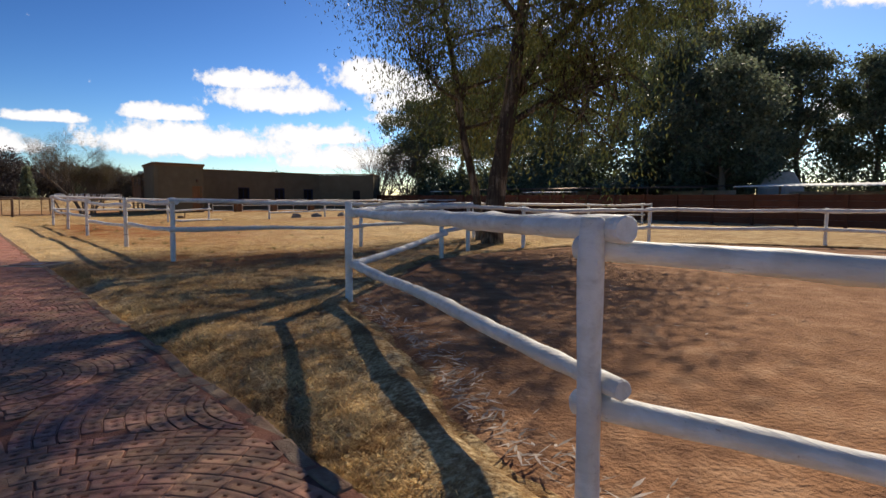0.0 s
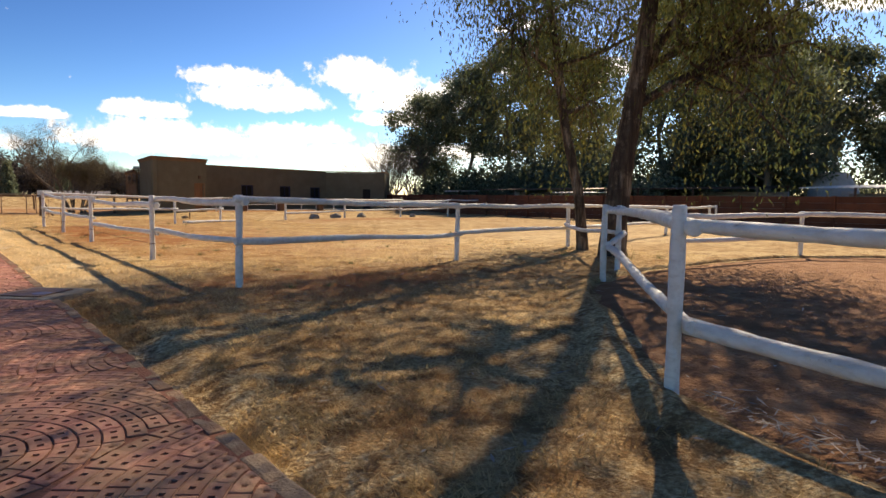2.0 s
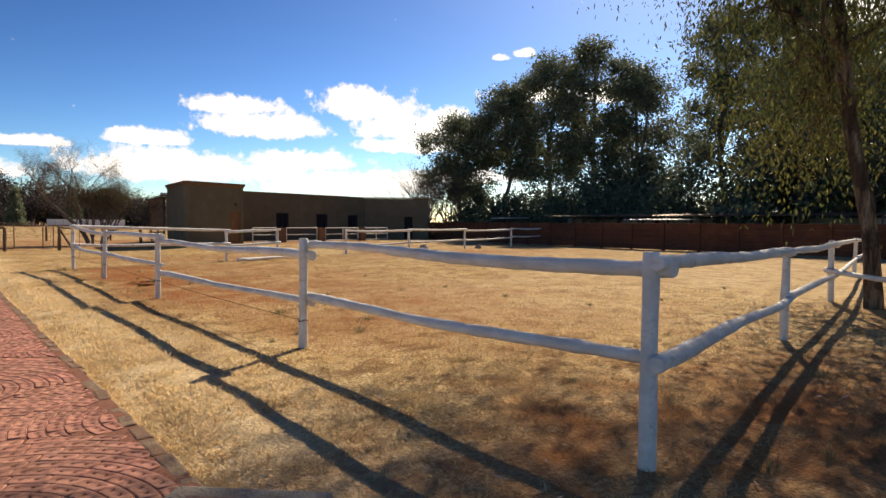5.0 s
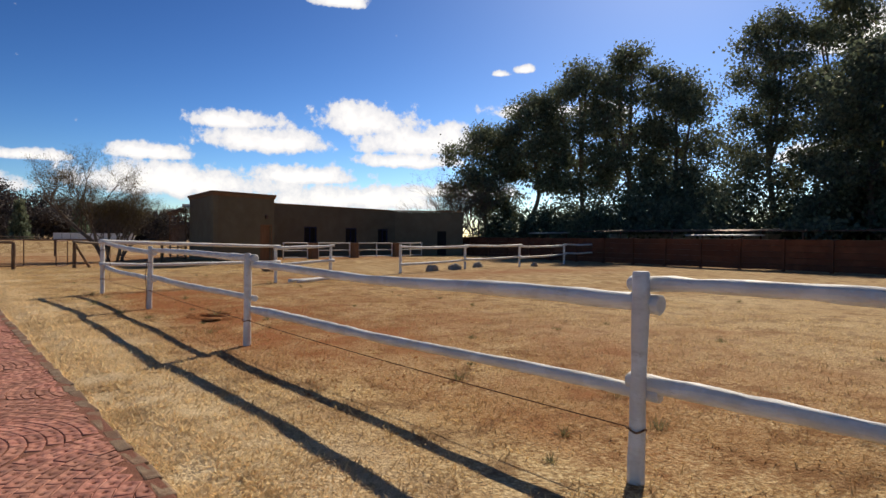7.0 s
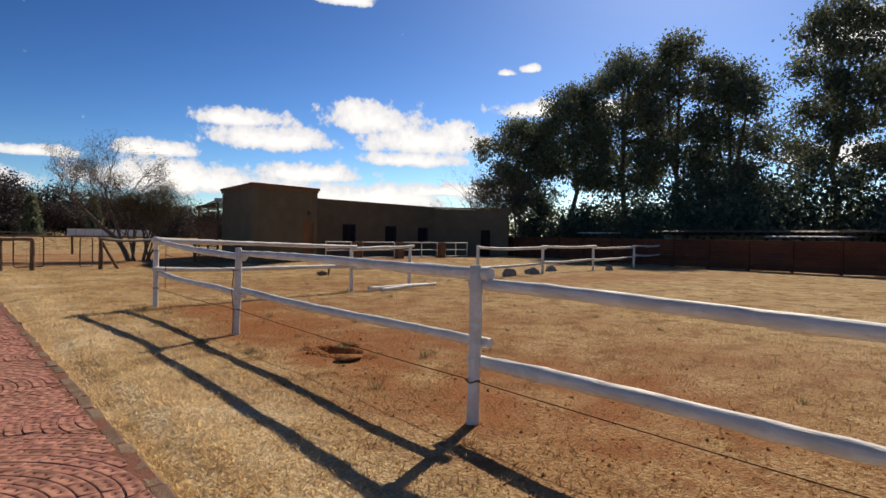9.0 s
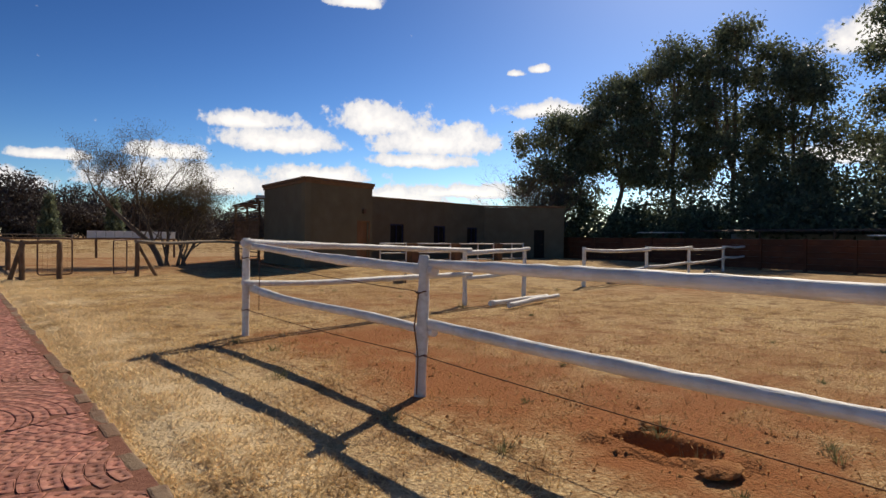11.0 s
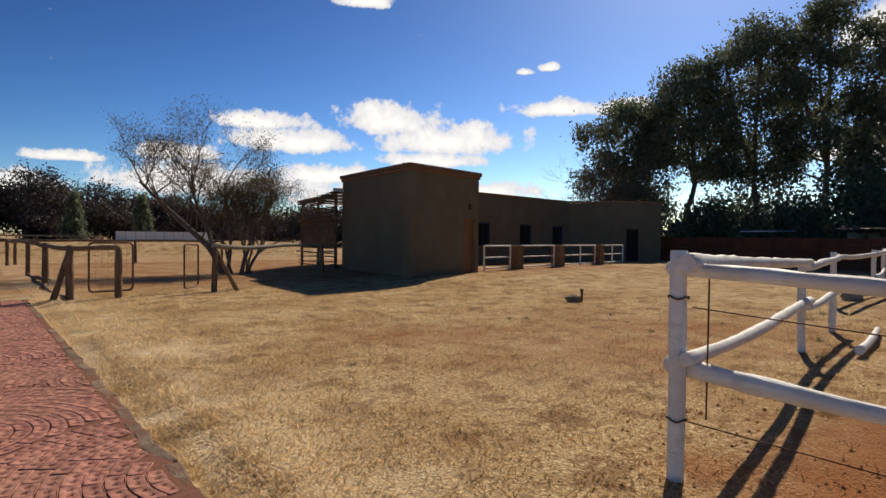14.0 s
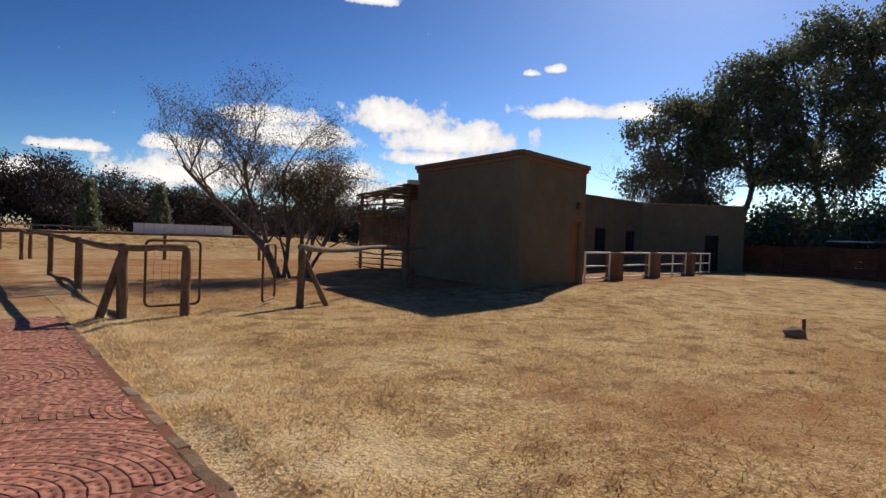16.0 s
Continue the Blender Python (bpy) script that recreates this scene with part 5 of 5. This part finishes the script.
def build_clods():
    rng = np.random.default_rng(17)
    n = 3200
    y = rng.uniform(20.5, 34, n)
    x = 3.9 + rng.normal(0, 1, n) * np.where(rng.uniform(0, 1, n) < 0.3, 0.6, 1.9)
    keep = (x > 2.6) & (x < 8.5) & (np.hypot(x - 3.86, y - 26.95) > 0.3)
    x, y = x[keep], y[keep]
    n = len(x)
    z = np.array([ground_z(a, b) for a, b in zip(x.tolist(), y.tolist())])
    size = 0.006 + 0.017 * rng.uniform(0, 1, n) ** 4 + 0.008 * rng.uniform(0, 1, n)
    turn = rng.uniform(0, 2 * np.pi, n)
    V = np.zeros((n, 6, 3))
    for k in range(5):
        a = turn + k * 2 * np.pi / 5
        r = size * rng.uniform(0.7, 1.4, n)
        V[:, k] = np.stack([x + np.cos(a) * r, y + np.sin(a) * r, z - 0.004], 1)
    V[:, 5] = np.stack([x + rng.normal(0, 0.3, n) * size, y + rng.normal(0, 0.3, n) * size, z + size * rng.uniform(0.6, 1.1, n)], 1)
    tri = np.array([(k, (k + 1) % 5, 5) for k in range(5)])
    F = (np.arange(n)[:, None, None] * 6 + tri[None]).reshape(-1, 3)
    tagged(new("soil_clods", arrays("soil_clods", V.reshape(-1, 3), F, M_SOIL)), "crumbly orange soil clods on the worn ground", "soil", kind="stuff")


build_clods()


def build_tufts():
    rng = np.random.default_rng(4)
    V, F = [], 0
    spots = [(2.5, 30.4, 1.3), (2.78, 32.6, 1.2), (2.7, 28.6, 1), (2.95, 27.6, 1), (4.4, 30.6, 1), (5.4, 33.2, 0.9), (3.0, 31.8, 1.1), (4.6, 26.2, 1), (3.3, 25.2, 1.1), (4.4, 20.6, 1.2), (5.2, 19.2, 1.2), (4.6, 18.4, 1.0), (8.0, 34.3, 1.6), (9.4, 34.9, 1.4), (4.6, 16.2, 1), (6.5, 15.2, 1.0), (11.6, 14.2, 1.8), (12.2, 12.8, 1.8), (13.0, 12.6, 1.6), (4.05, 6.4, 0.9), (3.7, 5.9, 0.9), (4.2, 12.9, 1.1), (7.0, 13.6, 1.2), (3.85, 26.75, 1.5), (4.0, 27.1, 1.3), (9.1, 20.2, 1), (8.0, 22.4, 1), (11.8, 36.1, 1.4), (13.0, 36.3, 1.3)]
    for k in range(40):
        spots.append((rng.uniform(2.4, 16), rng.uniform(5, 40), rng.uniform(0.4, 0.8)))
    tri = []
    for x, y, s in spots:
        if in_ring(x, y):
            continue
        z = ground_z(x, y)
        for b in range(55):
            a = rng.uniform(0, 6.28)
            r = rng.uniform(0, 0.09) * s
            p = np.array([x + math.cos(a) * r, y + math.sin(a) * r, z - 0.005])
            tip = p + np.array([math.cos(a) * rng.uniform(0, 0.1), math.sin(a) * rng.uniform(0, 0.1), rng.uniform(0.03, 0.11)]) * s
            w = np.array([-math.sin(a), math.cos(a), 0]) * 0.0035
            tri += [p - w, p + w, tip]
    me = arrays("weed_tufts", np.array(tri), np.arange(len(tri)).reshape(-1, 3), M_WEED)
    tagged(new("weed_tufts", me), "small grey-green weed tufts in the dry grass", "weeds", kind="stuff")


build_tufts()


def build_litter():
    rng = np.random.default_rng(6)
    quads = []
    for k in range(900):
        s = rng.uniform(0, 1)
        if k < 550:
            i = s * 12
            a, b = ring_line[int(i)], ring_line[int(i) + 1]
            p = a + (b - a) * (i % 1)
            d = abs(rng.normal(0, 0.2)) + 0.08
            x, y = p[0] + d * 0.9, p[1] - d * 0.35
        else:
            x, y = rng.uniform(2.2, 10), rng.uniform(3, 15)
        z = ground_z(x, y) + (0.045 if in_ring(x, y) else 0.012) + rng.uniform(0, 0.02)
        a = rng.uniform(0, 6.28)
        L, w = rng.uniform(0.03, 0.13) * (0.75 if k < 550 else 0.6), rng.uniform(0.004, 0.011)
        u, v = np.array([math.cos(a), math.sin(a), rng.uniform(-0.25, 0.25)]) * L, np.array([-math.sin(a), math.cos(a), rng.uniform(-0.4, 0.4)]) * w
        p = np.array([x, y, z])
        quads += [p - u - v * 0.4, p + v, p + u + v * 0.3, p - v]
    me = arrays("bark_litter", np.array(quads), np.arange(len(quads)).reshape(-1, 4), M_LITTER)
    tagged(new("bark_litter", me), "pale curled bark strips and dead leaves on the ground", "leaf litter", kind="stuff")


build_litter()


# ---- brick paving ----
def brick_proto(hl, hw):
    """One worn paver: chamfered top with two small open core holes."""
    bm = bmesh.new()
    b, ch = -0.055, 0.004
    ring_ = ((-1, -1), (1, -1), (1, 1), (-1, 1))
    lo = [bm.verts.new((sx * hl, sy * hw, b)) for sx, sy in ring_]
    mid = [bm.verts.new((sx * hl, sy * hw, -ch)) for sx, sy in ring_]
    xs = [-hl + ch, -hl * 0.58, -hl * 0.26, hl * 0.26, hl * 0.58, hl - ch]
    ys = [-hw + ch, -hw * 0.3, hw * 0.3, hw - ch]
    top = [[bm.verts.new((x, y, 0)) for x in xs] for y in ys]
    for r in range(3):
        for c in range(5):
            q = (top[r][c], top[r][c + 1], top[r + 1][c + 1], top[r + 1][c])
            if r == 1 and c in (1, 3):
                pit = [bm.verts.new(v.co + Vector((0, 0, -0.022))) for v in q]
                for k in range(4):
                    bm.faces.new((q[k], q[(k + 1) % 4], pit[(k + 1) % 4], pit[k]))
                bm.faces.new(pit)
            else:
                bm.faces.new(q)
    up = [top[0][0], top[0][-1], top[-1][-1], top[-1][0]]
    for k in range(4):
        n = (k + 1) % 4
        bm.faces.new((lo[k], lo[n], mid[n], mid[k]))
        bm.faces.new((mid[k], mid[n], up[n], up[k]))
    return bm


FAN = 1.55
RINGS = 14
pitch = FAN / RINGS


def ring_steps(r):
    return max(3, int(2 * math.pi * r / 0.207))


def bent_paver(k):
    """The paver of ring k, bent to its ring; origin at the fan's centre, the piece on +x."""
    r = (k + 0.5) * pitch
    half = math.pi * r / ring_steps(r) - 0.0035
    bm = brick_proto(half, 0.0525)
    for v in bm.verts:
        a, q = v.co.x / r, r - v.co.y
        v.co = Vector((q * math.cos(a), q * math.sin(a), v.co.z))
    bmesh.ops.recalc_face_normals(bm, faces=bm.faces[:])
    bm.verts.index_update()
    me = bpy.data.meshes.new("brick")
    bm.to_mesh(me)
    me.materials.append(M_BRICK)
    verts, faces = np.array([v.co[:] for v in bm.verts]), np.array([[v.index for v in f.verts] for f in bm.faces])
    bm.free()
    return me, verts, faces


PAVERS = [bent_paver(k) for k in range(RINGS)]
rng = np.random.default_rng(12)
joined_v, joined_f, nv, singles = [], [], 0, 0
# fans like fish scales, each of concentric rings, the nearer row over the farther and cut to it
for row in range(-29, 6):
    fy = 39.5 + row * FAN
    for col in range(-2, 3):
        fx = 0.75 - 0.0355 * fy + col * 2 * FAN + (FAN if row % 2 else 0)
        cuts = ((fx + FAN + 0.055, fy - FAN), (fx - FAN + 0.055, fy - FAN))
        for k in range(RINGS):
            r = (k + 0.5) * pitch
            steps = ring_steps(r)
            turn = rng.uniform(0, 6.28)
            for q in range(steps):
                a = turn + q * 2 * math.pi / steps + rng.normal(0, 0.004)
                x, y = fx + r * math.cos(a), fy + r * math.sin(a)
                if any(math.hypot(x - cx, y - cy) < FAN + 0.02 for cx, cy in cuts):
                    continue
                if x > road_edge(y) - 0.11 or x < -2.2 or y > 46.9 or y < -2:
                    continue
                lift = 0.004 + rng.normal(0, 0.0012)
                me, PV, PF = PAVERS[k]
                if 5.6 < y < 9.4 and x > 0.6 and singles < 300 and x < road_edge(y) - 0.25 and all(math.hypot(x - cx, y - cy) > FAN + 0.11 for cx, cy in cuts):
                    ob = new("brick", me)
                    ob.parent, ob.matrix_basis = road, pose(fx, fy, lift, 0, 0, math.degrees(a))
                    singles += 1
                    continue
                W = PV @ np.array([(math.cos(a), math.sin(a), 0), (-math.sin(a), math.cos(a), 0), (0, 0, 1)]) + np.array([fx, fy, lift])
                for cx, cy in cuts:
                    dx, dy = W[:, 0] - cx, W[:, 1] - cy
                    d = np.hypot(dx, dy)
                    f = np.where(d < FAN + 0.009, (FAN + 0.009) / np.maximum(d, 1e-6), 1.0)
                    W[:, 0], W[:, 1] = cx + dx * f, cy + dy * f
                W[:, 0] = np.minimum(W[:, 0], 1.97 - 0.0355 * W[:, 1] - 0.112)
                W[:, 2] += (W[:, 0] - x) * rng.normal(0, 0.006) + (W[:, 1] - y) * rng.normal(0, 0.006)
                joined_v.append(W)
                joined_f.append(PF + nv)
                nv += len(PV)
ob = new("pavers", arrays("pavers", np.concatenate(joined_v), np.concatenate(joined_f), M_BRICK))
ob.parent = road
tagged(ob, kind="stuff")
# rough haunching stones along the edge, half sunk in the soil
edge_shapes = []
for k in range(4):
    bm = boxed(0, 0, 0, 0.11, 0.24 + 0.05 * k, 0.09, 0, 0.018)
    for v in bm.verts:
        v.co += Vector([0.014 * noise.noise(v.co * 9 + Vector((k * 3.1 + j * 7, 0, 0))) for j in range(3)])
    edge_me = bpy.data.meshes.new("edging_stone")
    bm.to_mesh(edge_me)
    bm.free()
    edge_me.materials.append(M_KERB)
    edge_shapes.append((edge_me, 0.24 + 0.05 * k))
y = -2.0
while y < 46.8:
    edge_me, long_ = edge_shapes[int(rng.integers(0, 4))]
    ob = new("edging_stone", edge_me)
    ob.parent = road
    ob.matrix_basis = pose(road_edge(y) - 0.058 + rng.normal(0, 0.009), y + long_ / 2, -0.046 + rng.normal(0, 0.004), rng.normal(0, 0.6), rng.normal(0, 2), 2.03 + rng.normal(0, 3))
    y += long_ + rng.uniform(0.01, 0.05)
